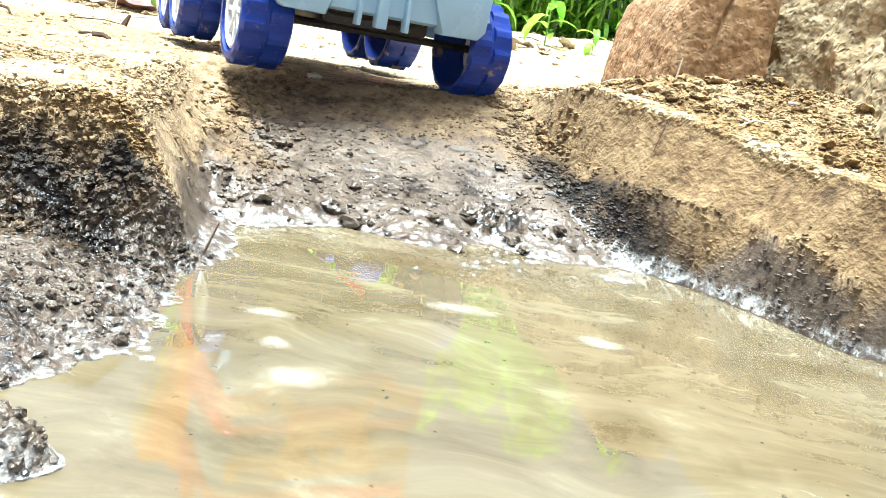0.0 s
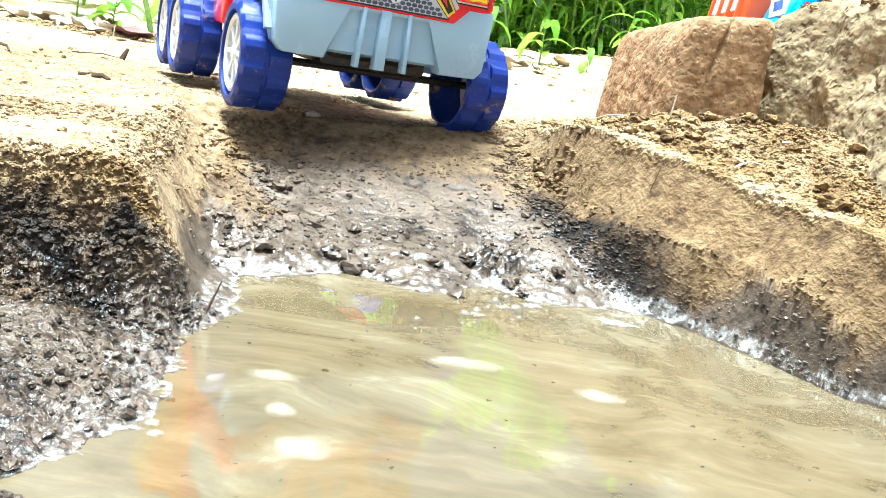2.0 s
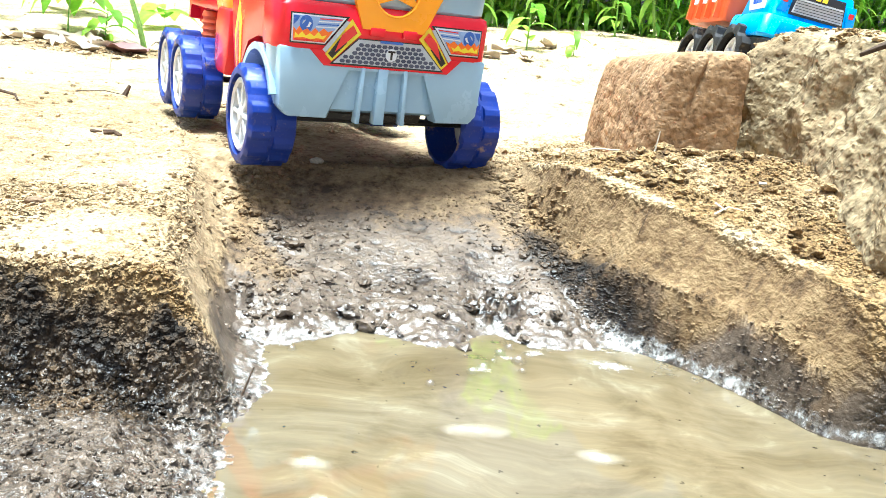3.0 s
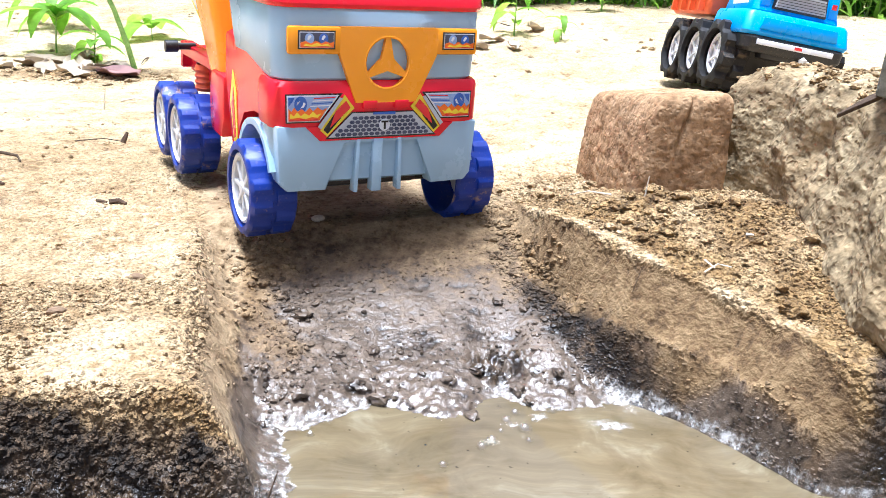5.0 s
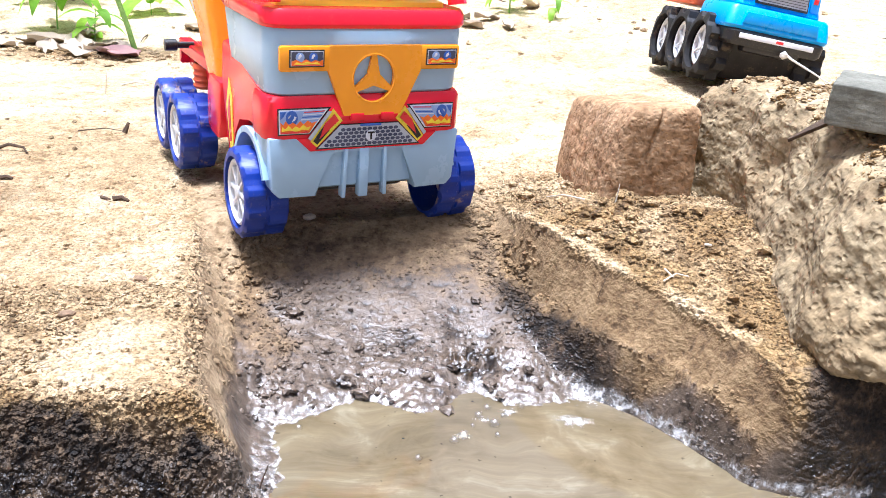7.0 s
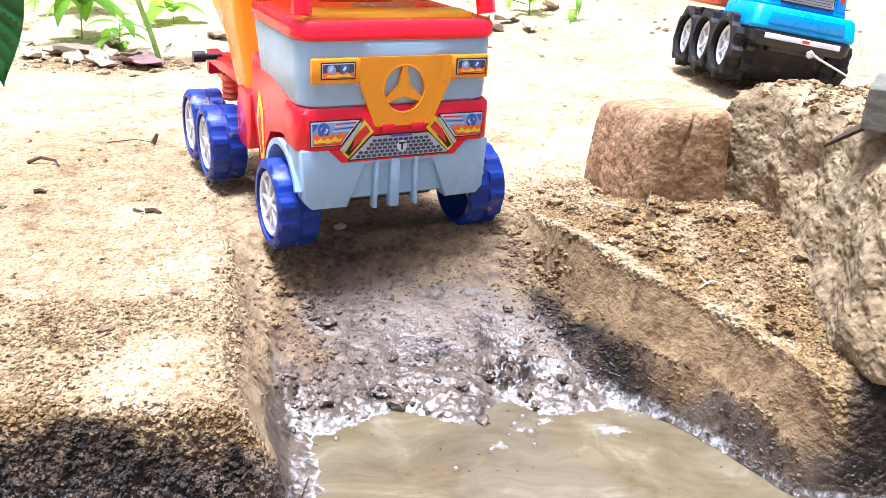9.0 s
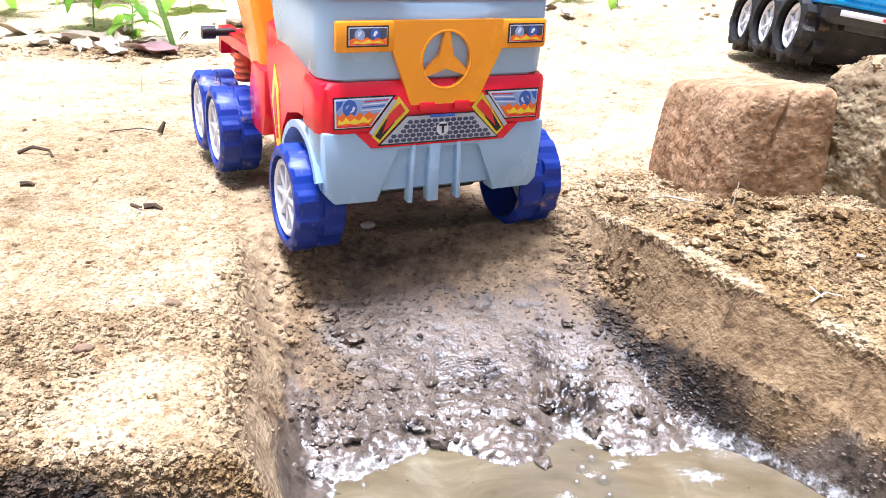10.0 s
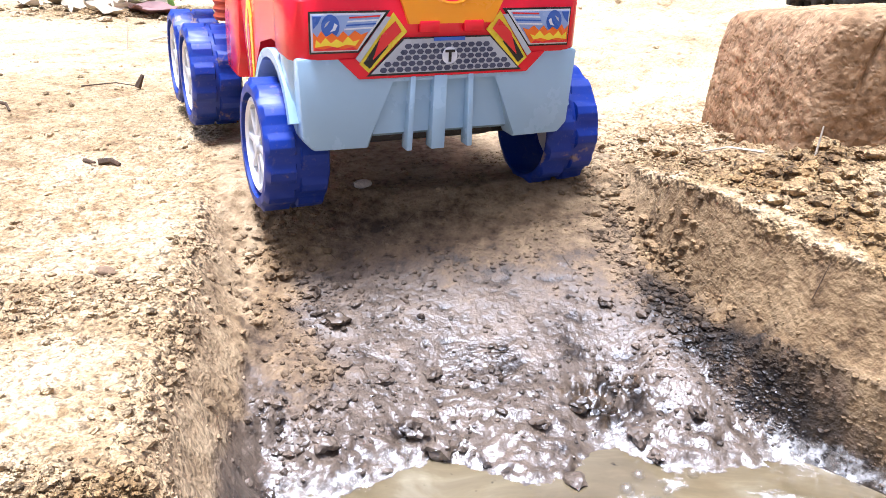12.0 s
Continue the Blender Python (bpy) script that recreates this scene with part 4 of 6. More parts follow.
    decal("mesh_print", [(-0.0455, 0.0862), (0.0455, 0.0862), (0.0262, 0.1037), (-0.0262, 0.1037)], y - 0.0009, ST_SILVER, grille)
    bm = bmesh.new()
    for row in range(5):
        zz = 0.0880 + row * 0.0030
        half = 0.0450 - (zz - 0.0850) * 1.05
        k = int(half / 0.0026)
        for i in range(-k, k + 1):
            x = i * 0.0048 + (0.0024 if row % 2 else 0.0)
            if abs(x) > half - 0.002:
                continue
            vs = [bm.verts.new((x + a, y - 0.00165, zz + b)) for a, b in ((-0.0023, 0), (-0.0012, -0.0013), (0.0012, -0.0013), (0.0023, 0), (0.0012, 0.0013), (-0.0012, 0.0013))]
            bm.faces.new(vs)
    part("honeycomb_print", bm, ST_DARK, grille, smooth=False)
    decal("name_bar", [(-0.009, 0.1025), (0.010, 0.1025), (0.010, 0.1043), (-0.009, 0.1043)], y - 0.0018, ST_BLUE, grille)
    decal("disc", circle(0.001, 0.0945, 0.0046, 22), y - 0.0018, ST_WHITE, grille)
    decal("letter_bar", [(-0.0020, 0.0963), (0.0040, 0.0963), (0.0040, 0.0977), (-0.0020, 0.0977)], y - 0.0023, ST_BLACK, grille)
    decal("letter_stem", [(0.0002, 0.0912), (0.0018, 0.0912), (0.0018, 0.0964), (0.0002, 0.0964)], y - 0.0023, ST_BLACK, grille)
    # side stickers
    for s in (-1, 1):
        st = part("side_sticker", prism([(0.058, 0.060), (0.068, 0.056), (0.080, 0.092), (0.070, 0.118), (0.060, 0.100)], "x", s * 0.0866, s * 0.0872), ST_YELLOW, t, smooth=False)
        part("sticker_band", prism([(0.062, 0.064), (0.067, 0.062), (0.074, 0.090), (0.068, 0.104)], "x", s * 0.0872, s * 0.0876), ST_RED, st, smooth=False)
    # chassis, axles and rear deck
    part("chassis", box(0.085, 0.31, 0.022, (0, 0.135, 0.050), 0.005), BLACK, t, "dark grey plastic underside")
    part("bumper_pan", loft([(0.046, 0.034, -0.026, 0.05, 0.012), (0.049, 0.042, -0.032, 0.06, 0.012), (0.060, 0.045, -0.032, 0.06, 0.012)]), BLACK, t)
    part("deck", loft([(0.080, 0.066, 0.100, 0.31, 0.01), (0.083, 0.070, 0.096, 0.315, 0.012), (0.104, 0.070, 0.096, 0.315, 0.012), (0.107, 0.067, 0.1, 0.312, 0.012)]), RED, t, "red plastic rear deck")
    for s in (-1, 1):
        part("side_guard", prism([(0.098, 0.108), (0.142, 0.108), (0.150, 0.090), (0.150, 0.058), (0.142, 0.052), (0.112, 0.052), (0.102, 0.070)], "x", s * 0.062, s * 0.088, 0.003), RED, t)
        part("deck_rail", prism([(0.145, 0.112), (0.310, 0.112), (0.312, 0.085), (0.302, 0.085), (0.300, 0.101), (0.150, 0.101)], "x", s * 0.066, s * 0.080, 0.0015), RED, t)
        part("spring", lathe([(0.010, 0.072), (0.012, 0.075), (0.010, 0.078), (0.012, 0.081), (0.010, 0.084), (0.012, 0.087), (0.010, 0.090), (0.012, 0.093), (0.010, 0.098)], 16, "z"), BED_ORANGE, t, at=Matrix.Translation((s * 0.070, 0.236, 0)))
    tyre = tyre_mesh(0.0375, 0.036, "tyre", TYRE_BLUE)
    rim = rim_mesh(0.0335, 0.031, "rim", WHITE)
    for v in (0.002, 0.196, 0.270):
        part("axle", rod([(-0.085, v, 0.0375), (0.09, v, 0.0375)], 0.003, 0.003, 8), BLACK, t)
        for s in (-1, 1):
            wheel(t, tyre, rim, (s * (0.087 if v < 0.1 else 0.097) + 0.004, v, 0.0375), s > 0)
    # orange digger arm on the deck
    part("arm_post", loft([(0.104, 0.022, 0.118, 0.166, 0.008), (0.125, 0.024, 0.120, 0.176, 0.008), (0.165, 0.029, 0.126, 0.190, 0.008), (0.200, 0.031, 0.130, 0.196, 0.008), (0.250, 0.026, 0.132, 0.190, 0.008)]), ORANGE, t, "orange moulded digger post", at=Matrix.Translation((-0.062, 0.0, 0.0)))
    def tapered(bm):
        """Narrower towards its foot."""
        for v in bm.verts:
            if v.co.x < 0:
                v.co.x += 0.26 * (0.262 - v.co.z)
        return bm

    cabin = part("digger_cabin", tapered(prism([(0.190, 0.128), (0.205, 0.122), (0.240, 0.160), (0.266, 0.215), (0.266, 0.268), (0.180, 0.268), (0.180, 0.18)], "x", -0.110, 0.050, 0.005)), ORANGE, t, "orange digger cabin with printed side sticker")
    st = part("cabin_sticker", tapered(prism([(0.194, 0.139), (0.206, 0.133), (0.236, 0.168), (0.256, 0.216), (0.254, 0.256), (0.200, 0.256)], "x", -0.1101, -0.1108)), ST_YELLOW, cabin, smooth=False)
    part("sticker_grey", tapered(prism([(0.205, 0.180), (0.236, 0.178), (0.250, 0.216), (0.247, 0.250), (0.225, 0.250)], "x", -0.1109, -0.1114)), ST_SILVER, st, smooth=False)
    part("sticker_bar", tapered(prism([(0.196, 0.143), (0.207, 0.138), (0.212, 0.145), (0.198, 0.151)], "x", -0.1109, -0.1114)), ST_BLACK, st, smooth=False)
    part("sticker_plate", tapered(prism([(0.199, 0.158), (0.214, 0.152), (0.220, 0.164), (0.201, 0.170)], "x", -0.1109, -0.1114)), ST_WHITE, st, smooth=False)
    for k in range(7):
        part("sticker_tick", tapered(prism([(0.240 + 0.0012 * k, 0.186 + 0.0075 * k), (0.249 + 0.0012 * k, 0.186 + 0.0075 * k), (0.249 + 0.0012 * k, 0.190 + 0.0075 * k), (0.240 + 0.0012 * k, 0.190 + 0.0075 * k)], "x", -0.1115, -0.1119)), ST_BLACK, st, smooth=False)
    part("digger_base", lathe([(0.0005, 0.106), (0.045, 0.106), (0.047, 0.112), (0.045, 0.124), (0.030, 0.136), (0.0005, 0.136)], 28, "z"), ORANGE, t, at=Matrix.Translation((-0.01, 0.205, 0)))
    part("boom", rod([(0.020, 0.20, 0.24), (0.020, 0.25, 0.31), (0.020, 0.33, 0.33)], 0.014, 0.011, 8), ORANGE, t)
    for ob in t.children:
        if ob.name.split(".")[0] not in ("wheel", "axle", "chassis"):
            ob.matrix_basis = Matrix.Translation((-0.0037, 0, 0)) @ Matrix.Diagonal((0.95, 1, 1, 1)) @ ob.matrix_basis
    part("knob", lathe([(0.0005, 0.0), (0.006, 0.0), (0.006, 0.012), (0.0035, 0.013), (0.0035, 0.030), (0.0005, 0.030)], 12, "x"), BLACK, t, at=Matrix.Translation((-0.104, 0.262, 0.112)))
    return t


red_truck()


# ---- the blue six-wheeled toy truck ----
def blue_truck():
    t = new("toy_truck")
    t.empty_display_size = 0.05
    t.matrix_basis = pose(0.500, 1.235, 0.129, -3, 8, 2) @ Matrix.Diagonal((0.87, 1, 1, 1))
    tagged(t, "blue plastic toy truck with orange bed and muddy wheels", "toy truck")
    r = 0.044
    tyre = tyre_mesh(r, 0.046, "tyre", MUD_BLACK, 9, 0.17)
    rim = rim_mesh(r * 0.84, 0.024, "rim", WHITE, 6)
    for v in (0.0, 0.085, 0.170):
        part("axle", rod([(-0.08, v, r), (0.08, v, r)], 0.004, 0.004, 8), BLACK, t)
        for s in (-1, 1):
            wheel(t, tyre, rim, (s * 0.082, v, r), s > 0)
    part("chassis", box(0.10, 0.30, 0.03, (0, 0.09, 0.062), 0.006), BLACK, t)
    # added black block standing for shadow and tyres below the bumper
    part("shadow_block", loft([(0.004, 0.060, -0.010, 0.05, 0.012), (0.022, 0.072, -0.030, 0.06, 0.014), (0.062, 0.076, -0.048, 0.06, 0.014)]), MUD_BLACK, t, "black block added for the shadow under the bumper")
    bumper = part("bumper", loft([(0.055, 0.080, -0.062, 0.0, 0.012), (0.060, 0.086, -0.066, 0.0, 0.014), (0.074, 0.088, -0.066, 0.0, 0.014), (0.078, 0.086, -0.062, 0.0, 0.014)]), BLACK, t, "muddy black bumper")
    part("bumper_strip", box(0.130, 0.003, 0.0075, (0, -0.0665, 0.069), 0.001), ST_WHITE, bumper, "pale lamp strip")
    part("strip_mark", box(0.012, 0.001, 0.004, (0.005, -0.0685, 0.069)), ST_RED, bumper, smooth=False)
    hood = part("hood", loft([(0.077, 0.090, -0.062, 0.06, 0.012), (0.082, 0.092, -0.066, 0.06, 0.014), (0.106, 0.088, -0.060, 0.06, 0.014), (0.110, 0.084, -0.056, 0.06, 0.012)]), CAB_BLUE, t, "sky-blue plastic hood")
    part("hood_panel", prism([(-0.066, 0.086), (0.066, 0.086), (0.062, 0.102), (-0.062, 0.102)], "y", -0.058, -0.0675, 0.001), CAB_BLUE, hood)
    part("cab_front", loft([(0.108, 0.072, -0.046, 0.06, 0.010), (0.112, 0.074, -0.048, 0.062, 0.012), (0.158, 0.064, -0.036, 0.062, 0.012), (0.162, 0.060, -0.030, 0.06, 0.012)]), CAB_BLUE, t)
    gr = part("grille", prism([(-0.046, 0.116), (0.046, 0.116), (0.040, 0.150), (-0.040, 0.150)], "y", -0.040, -0.0505, 0.001), BLACK, t, "black grille with a yellow badge")
    part("grille_screen", prism([(-0.043, 0.119), (0.043, 0.119), (0.039, 0.139), (-0.039, 0.139)], "y", -0.050, -0.0512), ST_SILVER, gr, smooth=False)
    for k in range(5):
        part("grille_bar", box(0.080, 0.0008, 0.0007, (0, -0.0516, 0.1215 + 0.0036 * k)), BLACK, gr, smooth=False)
    for x in (-0.006, 0.005):
        part("badge_mark", box(0.008, 0.0008, 0.006, (x, -0.0512, 0.1445)), ST_YELLOW, gr, smooth=False)
    for s in (-1, 1):
        fl = part("headlight", prism([(s * 0.050, 0.118), (s * 0.066, 0.118), (s * 0.062, 0.146), (s * 0.047, 0.146)], "y", -0.038, -0.0475, 0.001), CAB_BLUE, t)
        part("lamp_mark", box(0.008, 0.0008, 0.007, (s * 0.056, -0.048, 0.134)), ST_RED, fl, smooth=False)
        part("door_sticker", prism([(-0.020, 0.120), (0.030, 0.118), (0.045, 0.150), (-0.006, 0.152)], "x", s * 0.066, s * 0.0735), WHITE, t, smooth=False)
        part("sticker_print", prism([(-0.008, 0.128), (0.020, 0.126), (0.028, 0.140), (0.0, 0.142)], "x", s * 0.0735, s * 0.0740), ST_BLUE, t, smooth=False)
    part("roof", loft([(0.160, 0.056, -0.022, 0.06, 0.012), (0.190, 0.054, -0.006, 0.06, 0.012), (0.196, 0.050, 0.0, 0.056, 0.012)]), WHITE, t)
    bed = part("bed", loft([(0.100, 0.094, 0.070, 0.225, 0.008), (0.106, 0.098, 0.068, 0.230, 0.008), (0.185, 0.104, 0.064, 0.240, 0.008)]), BED_ORANGE, t, "orange-red plastic tipper bed")
    for s in (-1, 1):
        for k in range(4):
            y = 0.085 + 0.040 * k
            part("bed_rib", prism([(y, 0.104), (y + 0.006, 0.104), (y + 0.006, 0.172), (y, 0.172)], "x", s * 0.098, s * 0.1075), BED_ORANGE, bed, smooth=False)
        for k in range(3):
            y = 0.096 + 0.040 * k
            part("bed_sticker", prism([(y, 0.128), (y + 0.022, 0.128), (y + 0.022, 0.158), (y, 0.158)], "x", s * 0.099, s * 0.1045), ST_WHITE, bed, smooth=False)
    part("tow_cord", rod([(0.020, -0.066, 0.056), (0.030, -0.078, 0.050), (0.060, -0.090, 0.040), (0.090, -0.098, 0.030)], 0.0022, 0.0012, 6), CORD, t, "pale tow cord")
    part("cord_knot", lathe([(0.0005, -0.006), (0.006, -0.003), (0.0065, 0.002), (0.0005, 0.006)], 10, "z"), CORD, t, at=Matrix.Translation((0.018, -0.068, 0.054)))
    return t


blue_truck()


# ---- brick, rocks and slab ----
def stone(name, shape, material, label, category, bulge, seed, amp, fine, size, cuts=90):
    """A worn block: a grid-cut box, rounded off, chipped and pitted."""
    bm = bmesh.new()
    bmesh.ops.create_cube(bm, size=2.0)
    bmesh.ops.subdivide_edges(bm, edges=bm.edges[:], cuts=cuts, use_grid_fill=True)
    for v in bm.verts:
        p = v.co.copy()
        n8 = (abs(p.x) ** bulge + abs(p.y) ** bulge + abs(p.z) ** bulge) ** (1 / bulge)
        q = p / n8
        w0 = shape(Vector((q.x * size[0], q.y * size[1], q.z * size[2])))
        d = noise.fractal(w0 * 14 + Vector((seed, 0, 0)), 1.0, 2.1, 3) * amp + noise.fractal(w0 * 120 + Vector((0, seed, 0)), 0.5, 2.2, 4) * fine
        d += amp * 0.16 * (noise.ridged_multi_fractal(w0 * 62 + Vector((0, seed, seed)), 0.9, 2.1, 4, 1.0, 2.0) - 1.0)
        d += amp * 0.42 * (noise.ridged_multi_fractal(w0 * 21 + Vector((seed, seed, 0)), 0.9, 2.1, 5, 1.0, 2.0) - 1.0)
        pit = noise.turbulence(w0 * 34 + Vector((0, 0, seed)), 3, False)
        if pit > 0.62:
            d -= (pit - 0.62) * amp * 2.6
        v.co = w0 + q.normalized() * d
    ob = part(name, bm, material)
    return tagged(ob, label, category)


def brick_shape(p):
    """A half brick, out of square, its near corner worn and its top edge rounded."""
    k, j, h = (p.x + 1) / 2, (p.y + 1) / 2, (p.z + 1) / 2
    x = -0.034 + 0.078 * k - 0.030 * j + (0.008 * h + 0.006 * h ** 4) * (1 - k) - 0.004 * h * k
    y = -0.060 - 0.010 * k + 0.126 * j - 0.004 * h * (1 - j)
    if j < 0.1 and h > 0.42:
        y += 0.0035 * math.exp(-((k - 0.40 - 0.04 * math.sin(8 * h)) / 0.022) ** 2) * min(1.0, (h - 0.42) * 5)
    return Vector((x, y, -0.060 + (0.106 + 0.008 * k - 0.016 * j) * h))


b = stone("brick", brick_shape, BRICK, "worn reddish-brown half brick standing on the bank", "brick", 11, 3.0, 0.0012, 0.0008, (1, 1, 1), 70)
b.matrix_basis = pose(0.211, 0.742, 0.148)

ROCK_Y = (-0.19, -0.165, -0.13, -0.08, 0.02, 0.085, 0.115, 0.145, 0.18)
ROCK_X = (0.262, 0.250, 0.250, 0.258, 0.272, 0.272, 0.258, 0.246, 0.248)
ROCK_TOP = (0.150, 0.178, 0.200, 0.212, 0.222, 0.224, 0.222, 0.216, 0.20)


def rock_shape(p):
    """The rock's side has a bay in it, and its top falls away to the front."""
    left = float(np.interp(p.y, ROCK_Y, ROCK_X)) - 0.34
    k = (p.x / 0.087 + 1) / 2
    top = float(np.interp(p.y, ROCK_Y, ROCK_TOP)) - 0.149
    h = (p.z / 0.072 + 1) / 2
    lean = 0.014 + 0.030 * float(np.interp(p.y, (-0.15, -0.05, 0.06), (1, 0.8, 0)))
    return Vector((left + (0.10 - left) * k + lean * h * (1 - k), p.y, -0.075 + (top + 0.075) * h))


rk = stone("rock", rock_shape, ROCK, "large pitted tan rock on the bank edge", "rock", 5.5, 9.0, 0.0085, 0.0012, (0.087, 0.185, 0.072), 112)
rk.matrix_basis = pose(0.34, 0.575, 0.149)
sl = stone("concrete_block", lambda p: p, CONCRETE, "grey weathered concrete slab lying on the rock", "concrete slab", 60, 5.0, 0.0004, 0.0006, (0.085, 0.042, 0.0140), 40)
sl.matrix_basis = pose(0.374, 0.514, 0.2325, 0, 2, -30)


# ---- loose earth ----
ICO = [(0, 0.526, 0.851), (0, -0.526, 0.851), (0, 0.526, -0.851), (0, -0.526, -0.851), (0.526, 0.851, 0), (-0.526, 0.851, 0), (0.526, -0.851, 0), (-0.526, -0.851, 0), (0.851, 0, 0.526), (-0.851, 0, 0.526), (0.851, 0, -0.526), (-0.851, 0, -0.526)]
ICO_F = [(0, 1, 8), (0, 9, 1), (0, 8, 4), (0, 4, 5), (0, 5, 9), (1, 6, 8), (1, 7, 6), (1, 9, 7), (2, 10, 3), (2, 3, 11), (2, 4, 10), (2, 5, 4), (2, 11, 5), (3, 10, 6), (3, 6, 7), (3, 7, 11), (4, 8, 10), (5, 11, 9), (6, 10, 8), (7, 9, 11)]
rng = np.random.default_rng(7)


def crumbs(name, px, py, r, label, category, material, sink=0.40, flat=0.72, pz=None):
    """Many small angular crumbs of earth at the places given, joined."""
    k = len(px)
    base = np.array(ICO)[None] * (1 + 0.35 * (rng.random((k, 12, 1)) - 0.5))
    base = base * (0.65 + 0.7 * rng.random((k, 1, 3)))
    base[:, :, 2] *= flat * (0.6 + 0.5 * rng.random((k, 1)))
    a = rng.random(k) * 6.283
    c, s = np.cos(a)[:, None], np.sin(a)[:, None]
    x = base[:, :, 0] * c - base[:, :, 1] * s
    y = base[:, :, 0] * s + base[:, :, 1] * c
    z = base[:, :, 2] + 0.3 * base[:, :, 0] * (rng.random((k, 1)) - 0.5)
    pz = ground_z(px, py) if pz is None else pz
    v = np.stack([px[:, None] + x * r[:, None], py[:, None] + y * r[:, None], (pz + r * (flat - sink) * 0.6)[:, None] + z * r[:, None]], -1).reshape(-1, 3)
    f = (np.array(ICO_F)[None] + 12 * np.arange(k)[:, None, None]).reshape(-1, 3)
    me = bpy.data.meshes.new(name)
    me.from_pydata(v.tolist(), [], f.tolist())
    tell_soil(me, np.repeat(px, 12), np.repeat(py, 12))
    me.materials.append(material)
    return tagged(new(name, me), label, category, kind="stuff")


def scatter(k, x0, x1, y0, y1, keep, r0, r1, power=2.5):
    px, py = rng.uniform(x0, x1, k), rng.uniform(y0, y1, k)
    m = rng.random(k) < keep(px, py)
    px, py = px[m], py[m]
    r = r0 + (r1 - r0) * rng.random(len(px)) ** power
    return px, py, r


def left_d(x, y):
    return np.minimum(np.interp(y, LEFT_EDGE_Y, LEFT_EDGE_X) - x, y - 0.362)


def right_d(x, y):
    return np.minimum((x - np.interp(y, RIGHT_EDGE_Y, RIGHT_EDGE_X)) * 0.78, y - 0.418)


def patchy(x, y, scale, seed, lo, hi):
    return smooth(lo, hi, fbm(x, y, scale, 3, seed))


q = scatter(60000, -0.42, -0.08, 0.20, 0.42, lambda x, y: smooth(0.400, 0.375, y) * smooth(-0.20, -0.05, left_d(x, y)) * (0.22 + 0.78 * smooth(0.325, 0.345, y)) * (0.50 + 0.50 * smooth(0.014, 0.024, ground_z(x, y))) * (ground_z(x, y) > 0.001) * (0.45 + 0.55 * patchy(x, y, 40, 61, -0.15, 0.15)), 0.0005, 0.0024, 5)
crumbs("soil_crumbs", *q, "dark damp earth crumbs on the bank face", "soil crumbs", SOIL_LOOSE, flat=0.95)
q = scatter(16000, -0.30, 0.0, 0.46, 0.80, lambda x, y: np.exp(-((x - np.interp(y, LEFT_EDGE_Y, LEFT_EDGE_X) - 0.042) / 0.026) ** 2) * (0.15 + 0.85 * patchy(x, y, 35, 62, -0.14, 0.10)), 0.0006, 0.0038, 4)
crumbs("soil_crumbs", *q, "loose earth crumbs along the foot of the bank", "soil crumbs", SOIL_LOOSE)
q = scatter(34000, 0.05, 0.34, 0.43, 0.80, lambda x, y: smooth(0.002, 0.012, right_d(x, y)) * (0.25 + 0.75 * patchy(x, y, 40, 60, -0.15, 0.10)), 0.0006, 0.0022, 4)
crumbs("soil_crumbs", *q, "fine brown earth crumbs on the bank top", "soil crumbs", SOIL_LOOSE)
q = scatter(4200, 0.05, 0.30, 0.50, 0.80, lambda x, y: smooth(0.004, 0.02, right_d(x, y)) * (0.05 + 0.95 * np.exp(-(((x - 0.165) / 0.05) ** 2 + ((y - 0.655) / 0.06) ** 2))) * patchy(x, y, 26, 63, -0.12, 0.10), 0.0015, 0.0068, 2.6)
crumbs("soil_crumbs", *q, "loose tan earth crumbs on the bank top", "soil crumbs", SOIL_LOOSE)
q = scatter(9000, -0.18, -0.05, 0.13, 0.24, lambda x, y: (ground_z(x, y) > 0.001) * (0.3 + 0.7 * patchy(x, y, 50, 59, -0.1, 0.1)), 0.0006, 0.0034, 4)
crumbs("soil_crumbs", *q, "wet dark mud crumbs on the lump by the water", "soil crumbs", SOIL_LOOSE)
py = rng.uniform(0.40, 0.66, 11000)
px = np.interp(py, RIGHT_EDGE_Y, RIGHT_EDGE_X) + (0.0065 * rng.standard_normal(len(py)) - 0.010 - np.interp(py, CUT_Y, CUT_W))
m = (ground_z(px, py) > 0.002) & (rng.random(len(py)) < 0.2 + 0.8 * patchy(px, py, 45, 64, -0.12, 0.08))
q = px[m], py[m], 0.0004 + 0.0017 * rng.random(m.sum()) ** 5
crumbs("soil_crumbs", *q, "black wet crumbs at the foot of the bank", "soil crumbs", SOIL_LOOSE, sink=0.62, flat=0.6)
q = scatter(8000, -0.12, 0.2, 0.48, 0.70, lambda x, y: (ground_z(x, y) > 0.001) * (right_d(x, y) < -0.02) * (0.06 + 0.94 * patchy(x, y, 34, 65, 0.05, 0.18)) * smooth(0.66, 0.52, y), 0.0004, 0.0030, 5)
crumbs("soil_crumbs", *q, "wet mud crumbs on the ramp by the water", "soil crumbs", SOIL_LOOSE)
q = scatter(30000, -0.40, -0.09, 0.36, 0.62, lambda x, y: smooth(-0.006, 0.002, left_d(x, y)) * np.maximum(crumb_ring(x, y), 0.5 * smooth(0.03, 0.0, left_d(x, y))) * (0.15 + 0.85 * patchy(x, y, 45, 68, -0.15, 0.08)), 0.0007, 0.0026, 3.5)
crumbs("soil_crumbs", *q, "brown earth crumbs across the bank top", "soil crumbs", SOIL_LOOSE)
